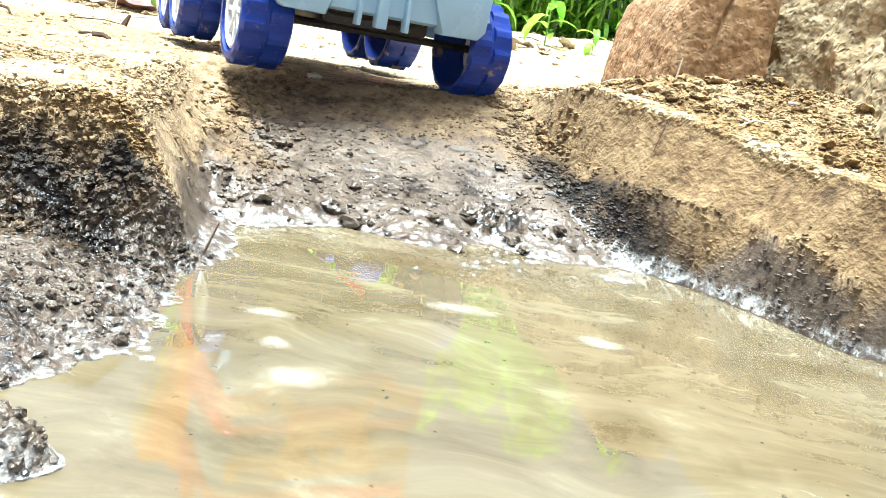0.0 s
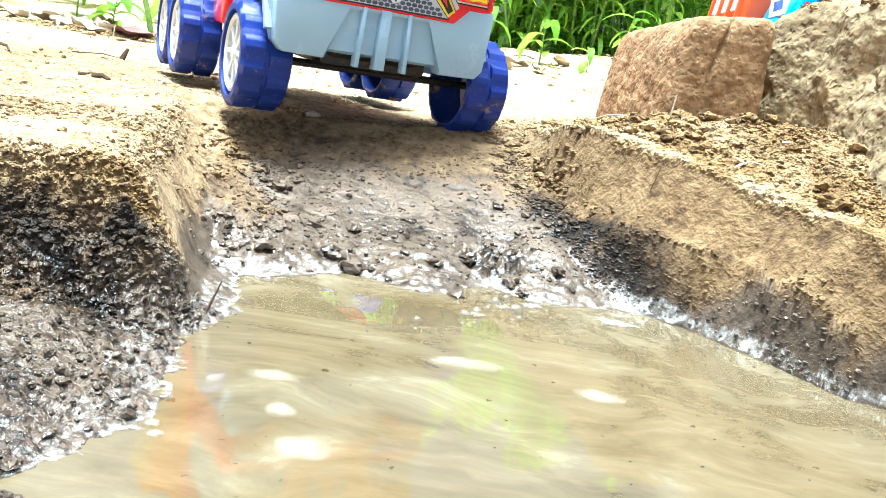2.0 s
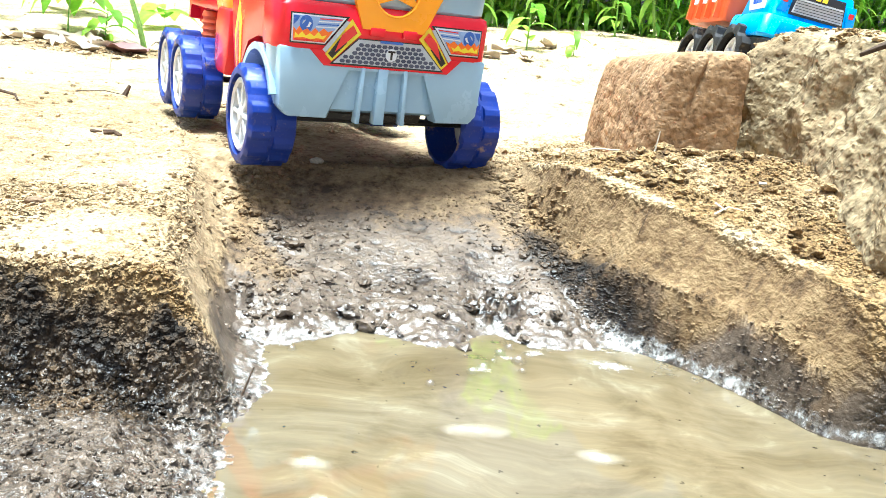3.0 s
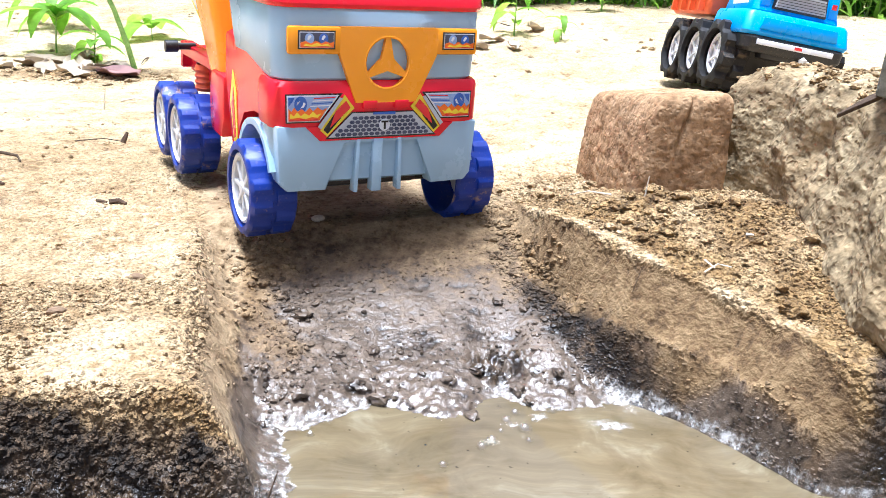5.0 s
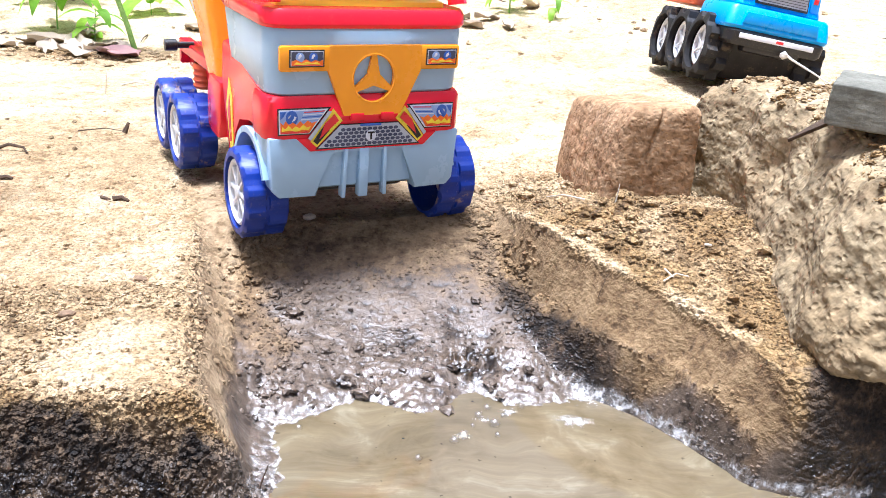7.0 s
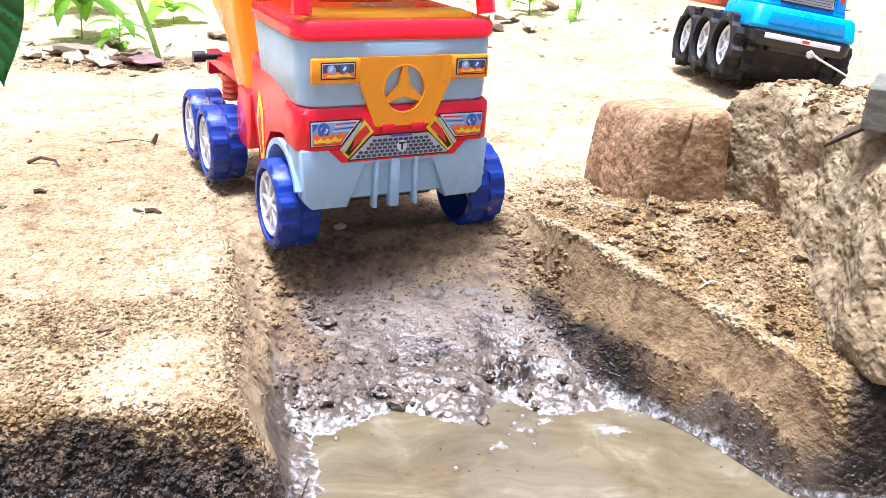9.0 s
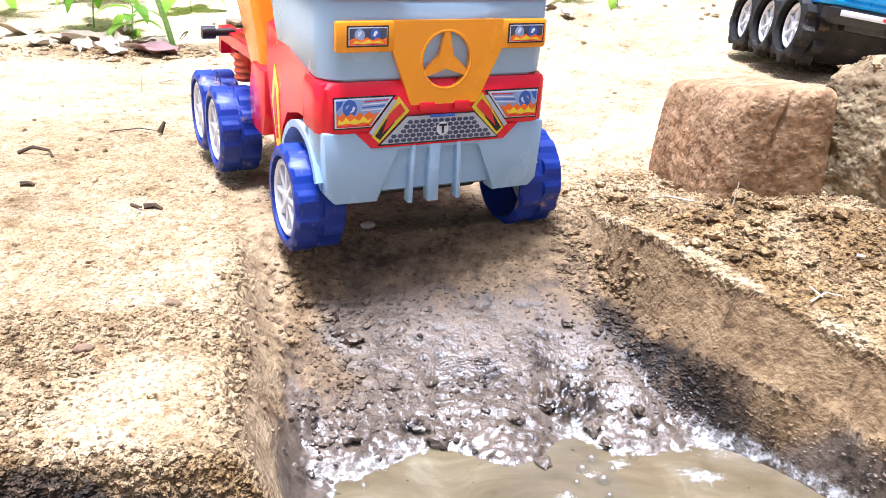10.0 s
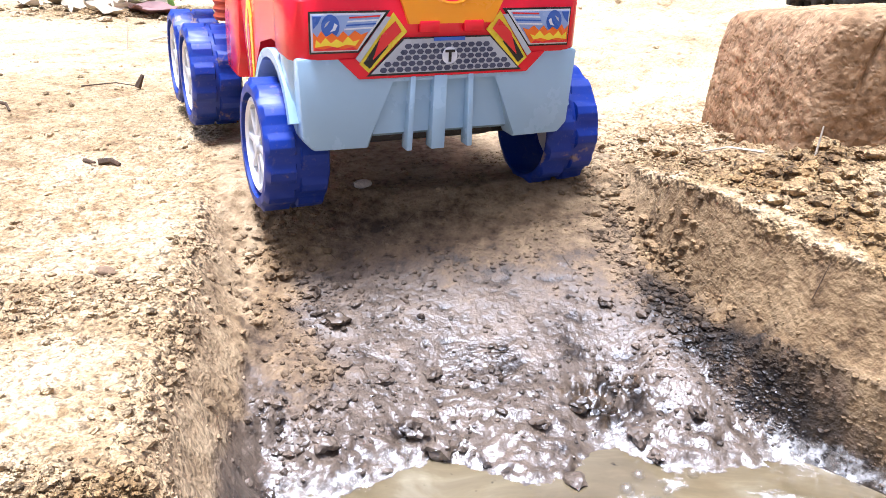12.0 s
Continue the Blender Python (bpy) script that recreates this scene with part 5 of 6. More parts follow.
q = scatter(5000, -0.6, 0.12, 0.36, 1.1, lambda x, y: smooth(-0.004, 0.004, left_d(x, y)) * (0.04 + 0.7 * patchy(x, y, 22, 66, 0.0, 0.2)), 0.0007, 0.0034, 4)
crumbs("soil_crumbs", *q, "sparse dry crumbs on the bank top", "soil crumbs", SOIL_LOOSE)
q = scatter(3000, -0.85, -0.40, 1.35, 1.62, lambda x, y: np.exp(-(((x + 0.60) / 0.14) ** 2 + ((y - 1.48) / 0.05) ** 2)), 0.002, 0.012, 3)
crumbs("leaf_litter", *q, "brown crumbled litter under the dead leaves", "leaf litter", SOIL_LOOSE, flat=0.5)
q = scatter(9000, -1.8, 1.8, 0.82, 3.2, lambda x, y: 0.1 + 0.9 * patchy(x, y, 5, 67, -0.02, 0.15), 0.0010, 0.008, 6)
crumbs("soil_crumbs", *q, "small clods and litter on the open ground", "soil crumbs", SOIL_LOOSE)


q = scatter(26000, -0.16, 0.14, 0.50, 0.78, lambda x, y: (ground_z(x, y) > 0.003) * (right_d(x, y) < -0.008) * smooth(-0.03, -0.06, left_d(x, y)) * (0.10 + 0.5 * patchy(x, y, 60, 70, -0.05, 0.15)), 0.0003, 0.0017, 4)
crumbs("soil_crumbs", *q, "tiny damp crumbs trodden into the ramp", "soil crumbs", SOIL_LOOSE, sink=0.5)

py = rng.uniform(0.57, 0.80, 7000)
px = np.interp(py, RIGHT_EDGE_Y, RIGHT_EDGE_X) - np.interp(py, CUT_Y, CUT_W) - 0.006 + 0.008 * rng.standard_normal(len(py))
m = rng.random(len(py)) < 0.15 + 0.85 * patchy(px, py, 40, 72, -0.10, 0.10)
q = px[m], py[m], 0.0006 + 0.0034 * rng.random(m.sum()) ** 4
crumbs("soil_crumbs", *q, "loose brown crumbs fallen along the cut bank", "soil crumbs", SOIL_LOOSE)

# earth lying on top of the rock
seats = np.array([tuple(rk.matrix_basis @ v.co) for v in rk.data.vertices if v.normal.z > 0.7 and v.co.z > 0.035])
seats = seats[rng.integers(0, len(seats), 5000)]
seats = seats[rng.random(len(seats)) < patchy(seats[:, 0], seats[:, 1], 24, 69, -0.05, 0.12)]
crumbs("soil_crumbs", seats[:, 0], seats[:, 1], 0.0006 + 0.0036 * rng.random(len(seats)) ** 5, "dry earth crumbs lying on the rock", "soil crumbs", SOIL_LOOSE, pz=seats[:, 2])


def clod(x, y, r, seed, group):
    """One lump of earth, big enough to pick up."""
    bm = bmesh.new()
    bmesh.ops.create_icosphere(bm, subdivisions=3, radius=1.0)
    for v in bm.verts:
        p = v.co.copy()
        d = 1 + 0.55 * noise.fractal(p * 1.1 + Vector((seed * 3.1, 0, 0)), 0.7, 2.1, 4)
        v.co = Vector((p.x * d * 1.1, p.y * d * 0.9, p.z * d * 0.62)) * r * 0.88
    ob = part("clod", bm, SOIL)
    tell_soil(ob.data, np.full(len(ob.data.vertices), x), np.full(len(ob.data.vertices), y))
    ob.matrix_basis = pose(x, y, gz(x, y) + r * 0.28, 0, 0, seed * 57)
    return tagged(ob, {"shore": "wet dark mud clod by the puddle's edge", "plateau": "dry tan earth clod on the bank top", "ramp": "damp brown earth clod on the ramp"}[group], "clod", "clods " + group)


for k, (x, y, r) in enumerate([(-0.042, 0.512, 0.0075), (-0.028, 0.505, 0.008), (0.034, 0.489, 0.006), (-0.060, 0.540, 0.0045), (-0.036, 0.552, 0.005), (0.068, 0.520, 0.006), (0.040, 0.535, 0.0065), (0.055, 0.540, 0.005), (0.075, 0.508, 0.0045), (-0.082, 0.490, 0.006), (0.020, 0.520, 0.005), (0.098, 0.530, 0.005)]):
    clod(x, y, r, k, "shore")
for k, (x, y, r) in enumerate([(0.190, 0.668, 0.009), (0.170, 0.655, 0.007), (0.205, 0.640, 0.008), (0.150, 0.640, 0.006), (0.185, 0.615, 0.0085), (0.175, 0.600, 0.006), (0.222, 0.610, 0.007), (0.140, 0.680, 0.007), (0.125, 0.705, 0.008), (0.112, 0.740, 0.009), (0.120, 0.760, 0.0075), (0.235, 0.480, 0.009), (0.200, 0.560, 0.005)]):
    clod(x, y, r, k + 20, "plateau")
for k, (x, y, r) in enumerate([(-0.108, 0.600, 0.006), (-0.090, 0.578, 0.0065), (-0.125, 0.610, 0.005), (-0.140, 0.640, 0.005), (0.060, 0.606, 0.0048), (-0.155, 0.700, 0.005), (0.055, 0.735, 0.006), (0.068, 0.765, 0.0065)]):
    clod(x, y, r, k + 40, "ramp")

# ---- froth, bubbles and scum on the water ----
def froth_sheen_sheet():
    """Thin froth lying along the line where the water meets the mud, with the mud's wet sheen painted in white."""
    step = 0.0011
    cx, cy = np.meshgrid(np.arange(-0.20, 0.31, step), np.arange(0.14, 0.57, step))
    z4 = ground_z(cx, cy)
    wide = smooth(-0.08, 0.14, fbm(cx, cy, 14, 2, 82))
    side = smooth(0.10, 0.15, cx)
    front = smooth(0.42, 0.46, cy)
    line = np.exp(-(((z4 - 0.0002) / 0.0008) ** 2)) * (0.55 + 0.35 * wide + 0.2 * side)
    # band and shelf also paint the wet mud's sky sheen in white
    band = np.exp(-(((z4 - 0.0022) / 0.0040) ** 2)) * front * (0.28 + 0.42 * wide) * (1 - side)
    film = np.exp(-(((z4 - 0.0040) / (0.0080 + 0.004 * wide)) ** 2)) * side * (0.85 + 0.25 * wide)
    shelf = np.exp(-(((z4 - 0.0040) / 0.0065) ** 2)) * (1 - front) * smooth(-0.04, -0.06, cx) * (0.34 + 0.30 * wide)
    froth = np.maximum(np.maximum(line, band), np.maximum(film, shelf))
    keep = froth[:-1, :-1] > 0.03
    used = np.zeros(z4.shape, bool)
    for a, c in ((0, 0), (0, 1), (1, 0), (1, 1)):
        used[a:used.shape[0] - 1 + a, c:used.shape[1] - 1 + c] |= keep
    number = np.full(z4.shape, -1)
    number[used] = np.arange(used.sum())
    v = np.stack([cx, cy, np.maximum(z4, 0) + 0.0007], -1)[used]
    r, c = np.nonzero(keep)
    f = np.stack([number[r, c], number[r, c + 1], number[r + 1, c + 1], number[r + 1, c]], -1)
    me = raw_mesh("foam", v.tolist(), f.tolist(), FROTH_SHEEN)
    me.attributes.new("froth", "FLOAT", "POINT").data.foreach_set("value", froth[used].astype(np.float32))
    return tagged(new("foam", me), "white lacy froth and painted wet sheen along the edge of the puddle", "foam", kind="stuff")


froth_sheen_sheet()


def raft(name, cx, cy, rx, ry, seed, label, category, group):
    """A thin floating skin, thickest in the middle, with an uneven outline."""
    bm = bmesh.new()
    rings, fade = [], []
    for j in range(9):
        ring = []
        for i in range(36):
            a = 2 * math.pi * i / 36
            d = j / 8 * (1 + 0.16 * noise.fractal(Vector((math.cos(a) * 1.2, math.sin(a) * 1.2, seed * 2.7)), 0.8, 2.0, 3))
            ring.append(bm.verts.new((rx * d * math.cos(a), ry * d * math.sin(a), 0.0010 - 0.0006 * j / 8)))
            fade.append(1 - j / 8)
        rings.append(ring)
    for p, q in zip(rings[1:], rings[2:]):
        for i in range(36):
            bm.faces.new((p[i], q[i], q[(i + 1) % 36], p[(i + 1) % 36]))
    bm.faces.new(rings[1])
    ob = part(name, bm, SCUM if name == "scum" else FROTH_SHEEN, at=Matrix.Translation((cx, cy, 0)))
    ob.data.attributes.new("fade" if name == "scum" else "froth", "FLOAT", "POINT").data.foreach_set("value", fade)
    return tagged(ob, label, category, group)


for k, (x, y, rx, ry) in enumerate([(0.128, 0.482, 0.022, 0.014), (0.080, 0.490, 0.012, 0.007), (0.092, 0.505, 0.014, 0.008), (0.060, 0.478, 0.010, 0.007)]):
    raft("foam", x, y, rx * 1.25, ry * 1.25, k + 30, "patch of white froth floating on the puddle", "foam", "froth patches")


def bubble(x, y, r):
    """A clear dome afloat on the water."""
    bm = bmesh.new()
    bmesh.ops.create_uvsphere(bm, u_segments=20, v_segments=12, radius=r)
    bmesh.ops.delete(bm, geom=[v for v in bm.verts if v.co.z < -0.1 * r], context="VERTS")
    ob = part("bubble", bm, BUBBLE, at=Matrix.Translation((x, y, 0.0006)))
    return tagged(ob, "clear round bubble floating on muddy water", "bubble", "bubbles")


for x, y, r in BUBBLES:
    bubble(x, y, r)


for k, (x, y, rx, ry) in enumerate([(-0.020, 0.275, 0.010, 0.009), (-0.043, 0.332, 0.011, 0.006), (-0.033, 0.301, 0.006, 0.006), (0.099, 0.363, 0.014, 0.007), (0.036, 0.378, 0.018, 0.008), (-0.072, 0.277, 0.003, 0.003), (-0.069, 0.270, 0.003, 0.003), (0.044, 0.456, 0.007, 0.004)]):
    raft("scum", x, y, rx * 1.25, ry * 1.25, k, "thin pale scum raft floating on the puddle", "scum", "scum rafts")


# ---- plants ----
def leaf_verts(length, width, bend, fold):
    """Rows of (left, rib, right) points of a pointed leaf along +y."""
    rows = []
    for i in range(6):
        t = i / 5
        w0 = width * 0.5 * math.sin(math.pi * min(1, t * 0.94 + 0.05)) ** 0.8
        y, z = length * t * math.cos(bend * t), -length * t * math.sin(bend * t)
        rows.append(((-w0, y, z + fold * w0), (0, y, z), (w0, y, z + fold * w0)))
    return rows


class Leaves:
    """Gathers many leaves into one mesh."""

    def __init__(self):
        self.v, self.f = [], []

    def add(self, m, length, width, bend=0.6, fold=0.3):
        k = len(self.v)
        for row in leaf_verts(length, width, bend, fold):
            self.v += [tuple(m @ Vector(p)) for p in row]
        for i in range(5):
            for j in range(2):
                a = k + i * 3 + j
                self.f.append((a, a + 1, a + 4, a + 3))

    def done(self, name, material, parent=None):
        ob = new(name, raw_mesh(name, self.v, self.f, material))
        ob.parent = parent
        return ob


def aim(p, yaw, pitch, roll=0.0):
    return Matrix.Translation(p) @ Euler((pitch, roll, yaw), "XYZ").to_matrix().to_4x4()


def weed(x, y, height, leaves, size, seed, label, lean=0.1, crown=0.3, broad=0.30):
    """A seedling: one stem with long leaves set round it."""
    r = random.Random(seed)
    e = new("plant")
    e.empty_display_size = 0.03
    e.matrix_basis = pose(x, y, gz(x, y) - 0.004)
    tagged(e, label, "plant", "weeds")
    a = r.uniform(0, 6.28)
    path = [Vector((lean * height * t * t * math.cos(a), lean * height * t * t * math.sin(a), height * t)) for t in (0, 0.25, 0.5, 0.75, 1.0)]
    part("stem", rod(path, 0.0045 * height / 0.2, 0.002 * height / 0.2, 7), STEM, e)
    lv = Leaves()
    for i in range(leaves):
        t = crown + (1 - crown) * i / max(1, leaves - 1)
        p = path[0].lerp(path[-1], t)
        yaw = i * 2.4 + r.uniform(-0.3, 0.3)
        lv.add(aim(p, yaw, r.uniform(0.2, 0.8)), size * r.uniform(0.7, 1.1), size * broad, r.uniform(0.5, 1.2))
    lv.done("leaf_crown", LEAF, e)
    return e


weed(-0.700, 1.68, 0.085, 10, 0.115, 1, "young green seedling among dry leaves on bare earth", crown=0.75, broad=0.36)
weed(-0.575, 1.88, 0.045, 4, 0.10, 11, "blue-green broad-leaved seedling on bare earth", crown=0.6, broad=0.5)
weed(-0.80, 1.95, 0.12, 8, 0.12, 12, "leafy green seedling at the edge of the bare ground", crown=0.6, broad=0.36)
weed(-0.60, 1.60, 0.06, 8, 0.075, 2, "low green sprout beside a dry leaf")
weed(-0.92, 1.75, 0.14, 7, 0.10, 3, "leafy green seedling at the edge of the bare ground")
weed(0.22, 2.02, 0.10, 6, 0.09, 4, "small green sprout on pale bare earth")
weed(0.32, 1.95, 0.055, 5, 0.055, 5, "tiny green sprout on pale bare earth")
weed(0.10, 2.45, 0.16, 8, 0.10, 6, "green weed in front of the hedge")
weed(0.50, 2.40, 0.13, 8, 0.09, 7, "green weed in front of the hedge")
weed(1.35, 2.15, 0.20, 9, 0.12, 8, "green weed with long leaves on rough ground")
weed(1.55, 2.30, 0.24, 10, 0.13, 9, "green weed with long leaves on rough ground")


def hanging_plant():
    """A tall plant beside the path; one leaf hangs down towards the ground."""
    e = new("plant")
    e.matrix_basis = pose(-0.66, 0.80, gz(-0.66, 0.80) - 0.004)
    e.empty_display_size = 0.03
    tagged(e, "tall plant with a broad drooping dark-green leaf", "plant")
    part("stem", rod([(0, 0, 0), (0.03, -0.01, 0.14), (0.09, -0.03, 0.25), (0.19, -0.07, 0.30), (0.264, -0.094, 0.290)], 0.006, 0.0025, 8), STEM, e)
    lv = Leaves()
    down, wide = Vector((0.10, 0.0, -1.0)).normalized(), Vector((0.93, 0.35, 0.10)).normalized()
    out = wide.cross(down).normalized()
    m = Matrix((wide, down, out)).transposed().to_4x4()
    bl = bmesh.new()
    rows = []
    for k in range(41):
        t = k / 40
        w0 = 0.031 * math.sin(math.pi * min(0.995, t * 0.955 + 0.04)) ** 0.75 * (1 - 0.85 * t ** 10)
        row = []
        for i in range(-6, 7):
            u = i / 6
            ridge = 0.0018 * math.cos(2 * math.pi * (t * 11 - abs(u) * 1.6)) * min(1.0, abs(u) * 3)
            row.append(bl.verts.new((u * w0, 0.172 * t, 0.20 * abs(u) * w0 + ridge - 0.02 * t * t)))
        rows.append(row)
    for ra, rb in zip(rows, rows[1:]):
        for i in range(12):
            bl.faces.new((ra[i], ra[i + 1], rb[i + 1], rb[i]))
    part("hanging_leaf", bl, LEAF_DARK, e, "broad veined drooping leaf", at=Matrix.Translation((0.258, -0.095, 0.297)) @ m)
    lv.add(aim((0.05, -0.015, 0.18), 1.9, 0.2), 0.14, 0.06, 0.9, 0.25)
    lv.done("leaf_crown", LEAF_DARK, e)


hanging_plant()


def arch_stem():
    """A bare green shoot arching up out of the litter."""
    e = new("plant")
    e.matrix_basis = pose(-0.500, 1.52, gz(-0.50, 1.52) - 0.003)
    e.empty_display_size = 0.03
    tagged(e, "bare green shoot arching up from dry leaf litter", "plant")
    part("stem", rod([(0, 0, 0), (-0.012, 0.0, 0.05), (-0.035, 0.01, 0.11), (-0.075, 0.02, 0.19), (-0.12, 0.03, 0.30)], 0.0052, 0.0035, 8), STEM, e)
    lv = Leaves()
    lv.add(aim((-0.12, 0.03, 0.30), 0.6, 0.3), 0.14, 0.05)
    lv.add(aim((-0.075, 0.02, 0.19), -1.6, 0.5), 0.12, 0.045)
    lv.done("leaf_crown", LEAF, e)
    return e


arch_stem()


def bush(x, y, width, height, stems, seed, label):
    """A clump of the hedge: upright stems with long leaves all the way."""
    r = random.Random(seed)
    e = new("bush")
    e.matrix_basis = pose(x, y, gz(x, y) - 0.01)
    e.empty_display_size = 0.1
    tagged(e, label, "bush", "hedge")
    bm = bmesh.new()
    lv = Leaves()
    for i in range(stems):
        a, d = r.uniform(0, 6.28), width * 0.5 * math.sqrt(r.random())
        h = height * r.uniform(0.55, 1.05)
        foot = Vector((d * math.cos(a), d * math.sin(a) * 0.7, 0))
        tip = foot + Vector((r.uniform(-0.15, 0.15) * h, r.uniform(-0.15, 0.15) * h, h))
        path = [foot.lerp(tip, t) + Vector((0.02 * math.sin(5 * t + i), 0.02 * math.cos(4 * t + i), 0)) for t in (0, 0.33, 0.66, 1)]
        rod(path, 0.005, 0.002, 5, bm)
        k = int(h / 0.013)
        for j in range(k):
            t = (j + 0.3) / k
            lv.add(aim(foot.lerp(tip, t), j * 2.4 + r.uniform(-0.5, 0.5), r.uniform(-0.1, 0.9)), r.uniform(0.05, 0.13), r.uniform(0.011, 0.027), r.uniform(0.5, 1.4))
    tagged(part("stem", bm, STEM, e), kind="stuff")
    lv.done("leaf_crown", LEAF, e)


r0 = random.Random(99)
for k in range(22):
    tall = 1.0 - 0.55 * min(1.0, abs(-2.4 + 0.26 * k) / 2.2)
    bush(-2.5 + 0.26 * k + r0.uniform(-0.05, 0.05), 2.85 + 0.24 * (k % 2) + r0.uniform(-0.06, 0.06), 0.55, r0.uniform(0.75, 1.2) * (0.55 + 0.45 * tall), 26, k, "dense green leafy bush behind the bare ground")


# ---- litter on the ground ----
def dry_leaf(x, y, length, width, yaw, curl, material, label, seed, group="dry leaves"):
    """A curled dead leaf lying on the earth, with a little thickness."""
    r = random.Random(seed)
    bm = bmesh.new()
    nx, ny = 7, 11
    grid = []
    for j in range(ny):
        t = j / (ny - 1)
        w0 = width * 0.5 * math.sin(math.pi * min(0.985, t * 0.95 + 0.04)) ** 0.7 * (1 + 0.05 * math.sin(9 * t + seed))
        row = []
        for i in range(nx):
            u = 2 * i / (nx - 1) - 1
            z = curl * length * (0.14 * u * u + 0.25 * (t - 0.4) ** 2) + 0.10 * length * noise.noise(Vector((u * 1.5 + seed, t * 4, 0)))
            row.append(bm.verts.new((u * w0, (t - 0.5) * length, z)))
        grid.append(row)
    for j in range(ny - 1):
        for i in range(nx - 1):
            bm.faces.new((grid[j][i], grid[j][i + 1], grid[j + 1][i + 1], grid[j + 1][i]))
    e = bmesh.ops.extrude_face_region(bm, geom=bm.faces[:])
    bmesh.ops.translate(bm, verts=[g for g in e["geom"] if isinstance(g, bmesh.types.BMVert)], vec=(0, 0, 0.0008))
    ob = part("dry_leaf", bm, material)
    ob.matrix_basis = pose(x, y, gz(x, y) + 0.004, r.uniform(-8, 12), r.uniform(-10, 10), yaw)
    return tagged(ob, label, "leaf", group)


dry_leaf(-0.515, 1.47, 0.085, 0.060, 70, 0.75, PURPLE_LEAF, "curled purplish dead leaf lying on the earth", 3)
for k, (x, y, ln, wd, yaw) in enumerate([(-0.60, 1.52, 0.10, 0.05, 30), (-0.66, 1.56, 0.09, 0.04, 110), (-0.56, 1.55, 0.07, 0.045, 160), (-0.72, 1.50, 0.06, 0.03, 60), (-0.62, 1.62, 0.08, 0.04, 20), (-0.80, 1.60, 0.08, 0.035, 140), (0.12, 1.86, 0.08, 0.035, 40), (0.16, 1.92, 0.07, 0.03, 120), (0.08, 1.95, 0.09, 0.03, 80), (0.20, 1.84, 0.06, 0.03, 10), (0.28, 2.1, 0.08, 0.035, 150), (-0.45, 1.75, 0.07, 0.03, 50), (-0.58, 1.46, 0.07, 0.04, 95), (-0.645, 1.49, 0.06, 0.035, 15), (-0.555, 1.49, 0.055, 0.03, 130), (-0.69, 1.54, 0.07, 0.04, 75), (-0.53, 1.53, 0.06, 0.035, 35)]):
    dry_leaf(x, y, ln, wd, yaw, 0.5 + 0.05 * (k % 5), DRY_LEAF, "curled pale dead leaf on bare earth", k + 10)


def twig(points, r0, material, label, name="twig", group="twigs"):
    """A dry stick lying on the earth through the places given (x, y, lift)."""
    path = [(x, y, gz(x, y) + h + r0 * 0.6) for x, y, h in points]
    o = Vector(path[0])
    bm = rod([Vector(p) - o for p in path], r0, r0 * 0.5, 6)
    ob = part(name, bm, material)
    ob.matrix_basis = Matrix.Translation(o)
    return tagged(ob, label, "twig", group)


twig([(-0.455, 0.872, 0.0), (-0.440, 0.872, 0.006), (-0.424, 0.872, 0.003), (-0.418, 0.865, 0.0)], 0.0022, TWIG, "short hooked dark twig on the bank")
twig([(-0.404, 0.769, 0.0), (-0.398, 0.772, 0.001), (-0.392, 0.770, 0.0)], 0.0026, TWIG, "thin dark twig lying on the bank")
twig([(-0.278, 0.719, 0.0), (-0.270, 0.722, 0.001), (-0.263, 0.719, 0.0)], 0.0028, TWIG, "broken dark twig on the bank top")
twig([(-0.290, 0.724, 0.001), (-0.278, 0.714, 0.002)], 0.0016, TWIG, "broken dark twig on the bank top")
twig([(-0.345, 0.965, 0.0), (-0.340, 0.968, 0.012)], 0.0035, TWIG, "stub of a dark dry stalk in the earth")
twig([(-0.40, 0.965, 0.0), (-0.37, 0.975, 0.003), (-0.345, 0.972, 0.001)], 0.0008, TWIG, "thin dry stalk lying on the bank")
twig([(-0.44, 1.18, 0.0), (-0.437, 1.182, 0.03)], 0.0010, STRAW, "upright dry grass stub")
twig([(0.190, 0.526, 0.002), (0.200, 0.530, 0.003), (0.209, 0.527, 0.002)], 0.0007, STRAW, "pale straw splinter on loose earth", "straw", "straws")
twig([(0.193, 0.537, 0.002), (0.197, 0.526, 0.003)], 0.0007, STRAW, "pale straw splinter on loose earth", "straw", "straws")
twig([(0.178, 0.650, 0.0), (0.180, 0.651, 0.020)], 0.0008, STRAW, "upright straw in loose earth", "straw", "straws")
twig([(0.155, 0.668, 0.004), (0.140, 0.690, 0.006), (0.128, 0.708, 0.004)], 0.0009, STRAW, "pale dry stalk on the bank top", "straw", "straws")
twig([(0.229, 0.560, 0.001), (0.233, 0.557, 0.002)], 0.0014, STRAW, "pale chip on loose earth", "straw", "straws")
twig([(-0.085, 0.388, 0.0), (-0.080, 0.392, 0.016)], 0.0007, TWIG, "thin dark twig standing at the puddle's edge")
twig([(0.148, 0.545, 0.002), (0.152, 0.543, 0.016)], 0.0003, TWIG, "fine root hair standing in wet mud", "straw", "straws")
rr = random.Random(5)
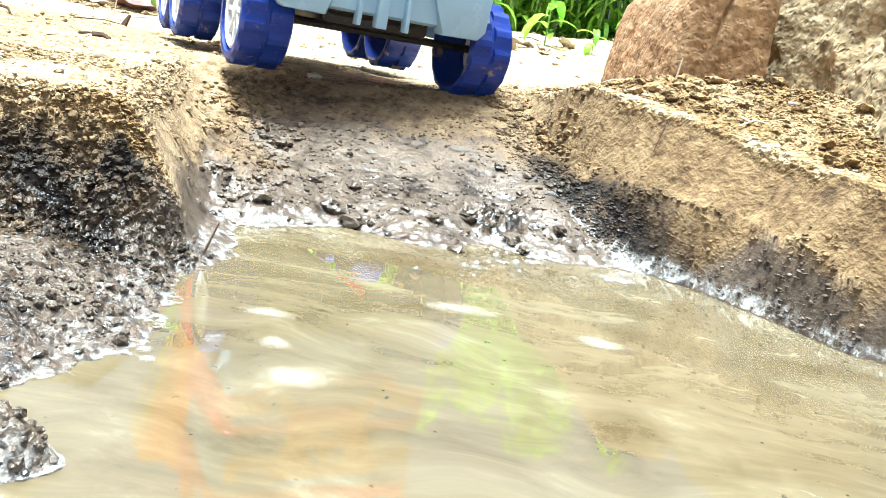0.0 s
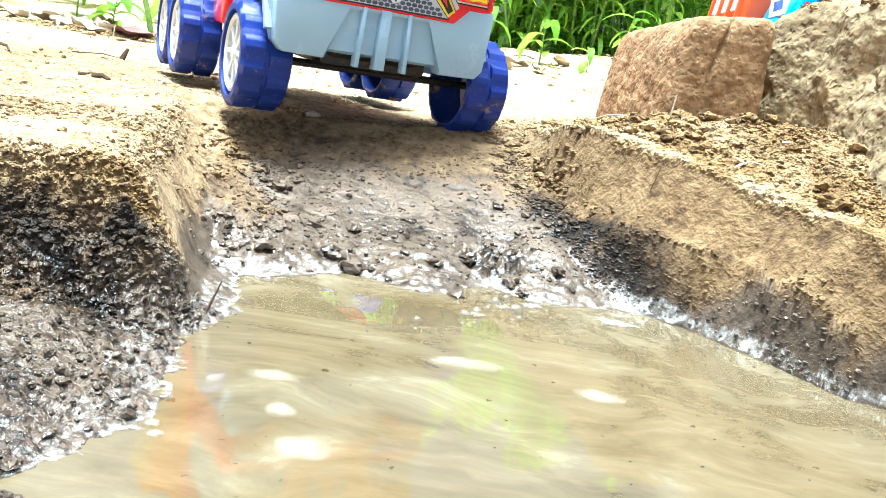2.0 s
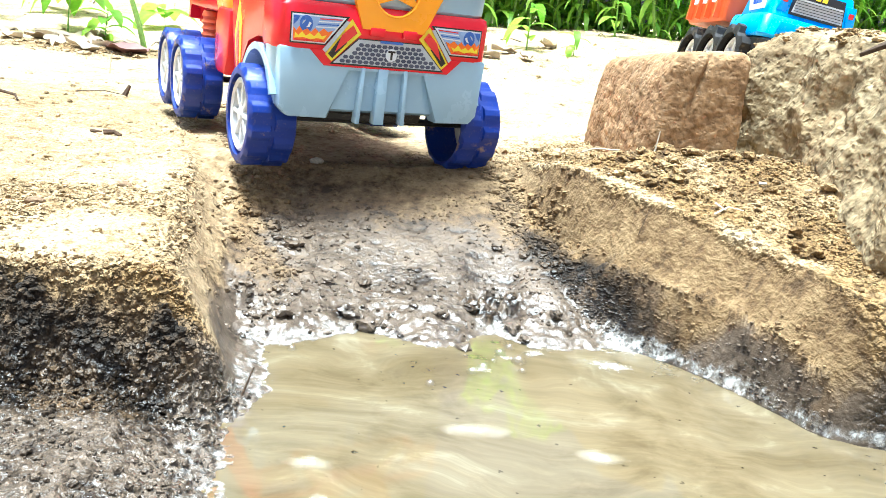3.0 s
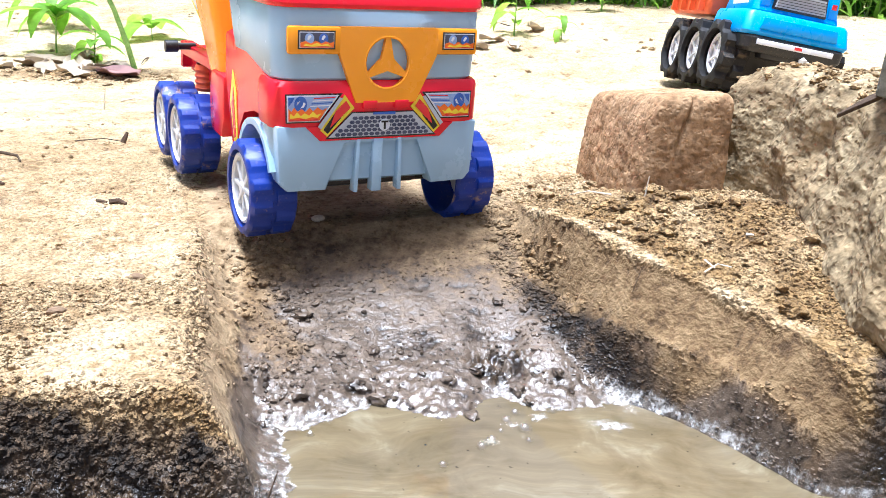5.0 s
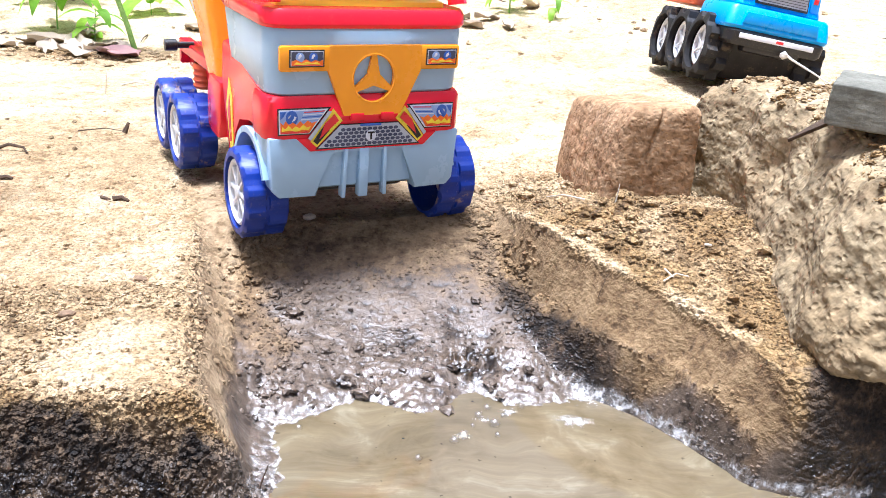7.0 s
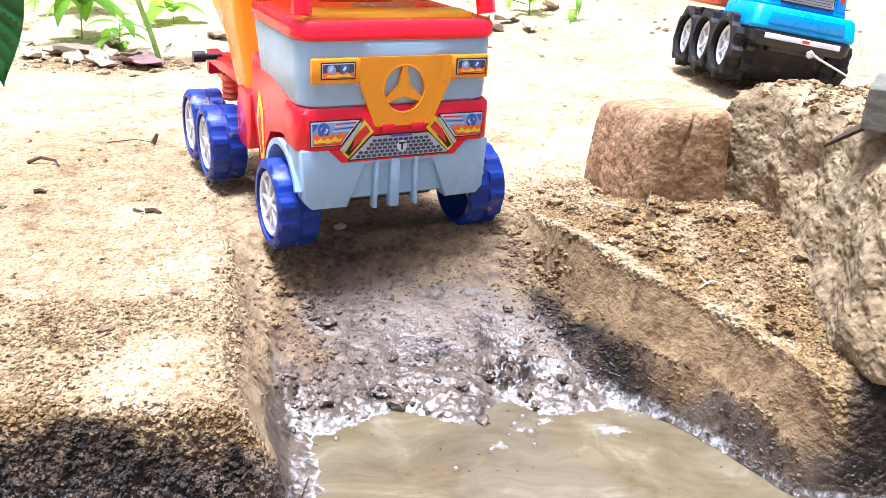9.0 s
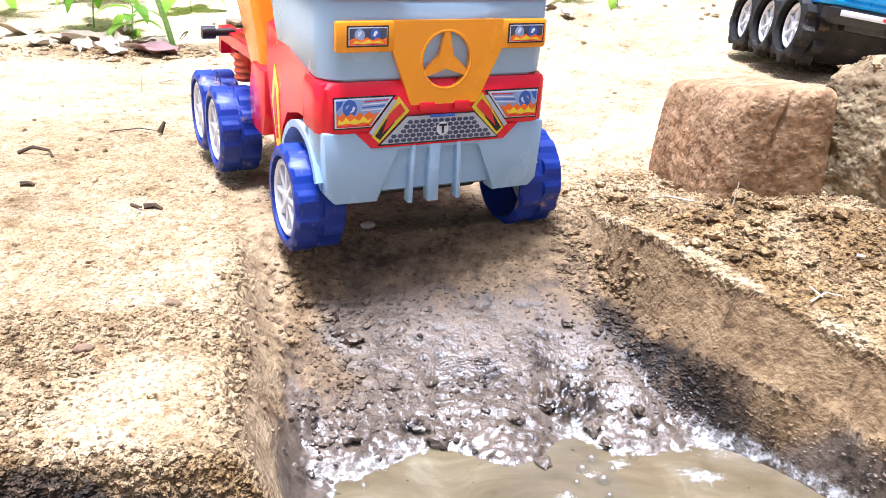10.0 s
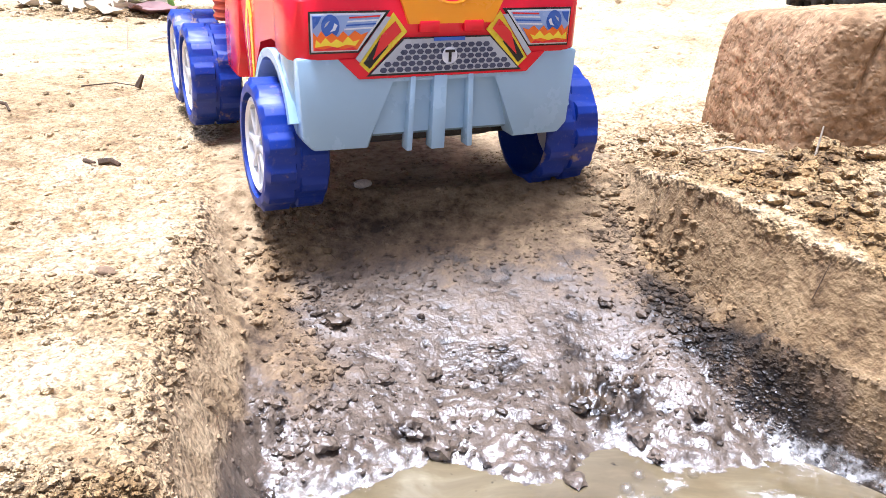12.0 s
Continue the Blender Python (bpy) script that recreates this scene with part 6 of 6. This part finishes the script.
for k in range(14):
    x, y, a, ln = rr.uniform(-0.10, 0.12), rr.uniform(0.53, 0.68), rr.uniform(0, 6.28), rr.uniform(0.006, 0.018)
    twig([(x, y, 0.0003), (x + ln * math.cos(a), y + ln * math.sin(a) * 0.6, 0.0008)], 0.00025, TWIG, "hair-thin root fibre on the damp ramp", "root_fibre", "root fibres")
for k in range(30):
    x, y, a, ln = rr.uniform(-1.2, 1.2), rr.uniform(1.0, 2.4), rr.uniform(0, 6.28), rr.uniform(0.03, 0.10)
    twig([(x, y, 0.001), (x + ln * 0.5 * math.cos(a), y + ln * 0.5 * math.sin(a), 0.005), (x + ln * math.cos(a), y + ln * math.sin(a), 0.001)], 0.0016, STRAW if k % 2 else TWIG, "dry stalk lying on the open ground")


def pebble(x, y, r, material, label, seed):
    bm = bmesh.new()
    bmesh.ops.create_icosphere(bm, subdivisions=2, radius=1.0)
    for v in bm.verts:
        v.co = Vector((v.co.x * 1.3, v.co.y, v.co.z * 0.6)) * r * (1 + 0.25 * noise.noise(v.co * 1.5 + Vector((seed, 0, 0))))
    ob = part("pebble", bm, material)
    ob.matrix_basis = pose(x, y, gz(x, y) + r * 0.3, 0, 0, seed * 41)
    return tagged(ob, label, "pebble", "pebbles")


pebble(-0.092, 0.700, 0.005, STRAW, "pale chip of stone on the damp ramp", 1)
pebble(0.215, 0.437, 0.0042, CLOD_WET, "round black pebble in the wet bank foot", 2)
pebble(-0.150, 0.690, 0.0035, STRAW, "small pale chip beside the wheel rut", 3)
pebble(-0.20, 0.545, 0.004, CLOD_DAMP, "brown pebble on the dry bank top", 4)
pebble(-0.23, 0.48, 0.0045, CLOD_DAMP, "brown pebble on the dry bank top", 5)

# weathered wood splinter lying across the rock
bm = prism([(-0.024, -0.0006), (0.006, -0.0030), (0.018, -0.0022), (0.021, 0.0012), (0.004, 0.0028), (-0.024, 0.0006)], "z", 0.0, 0.003, 0.0006)
ob = part("wood_splinter", bm, TWIG)
ob.matrix_basis = pose(0.283, 0.535, 0.215, 8, -24, 16)
tagged(ob, "dark weathered wood splinter lying on the rock", "wood")
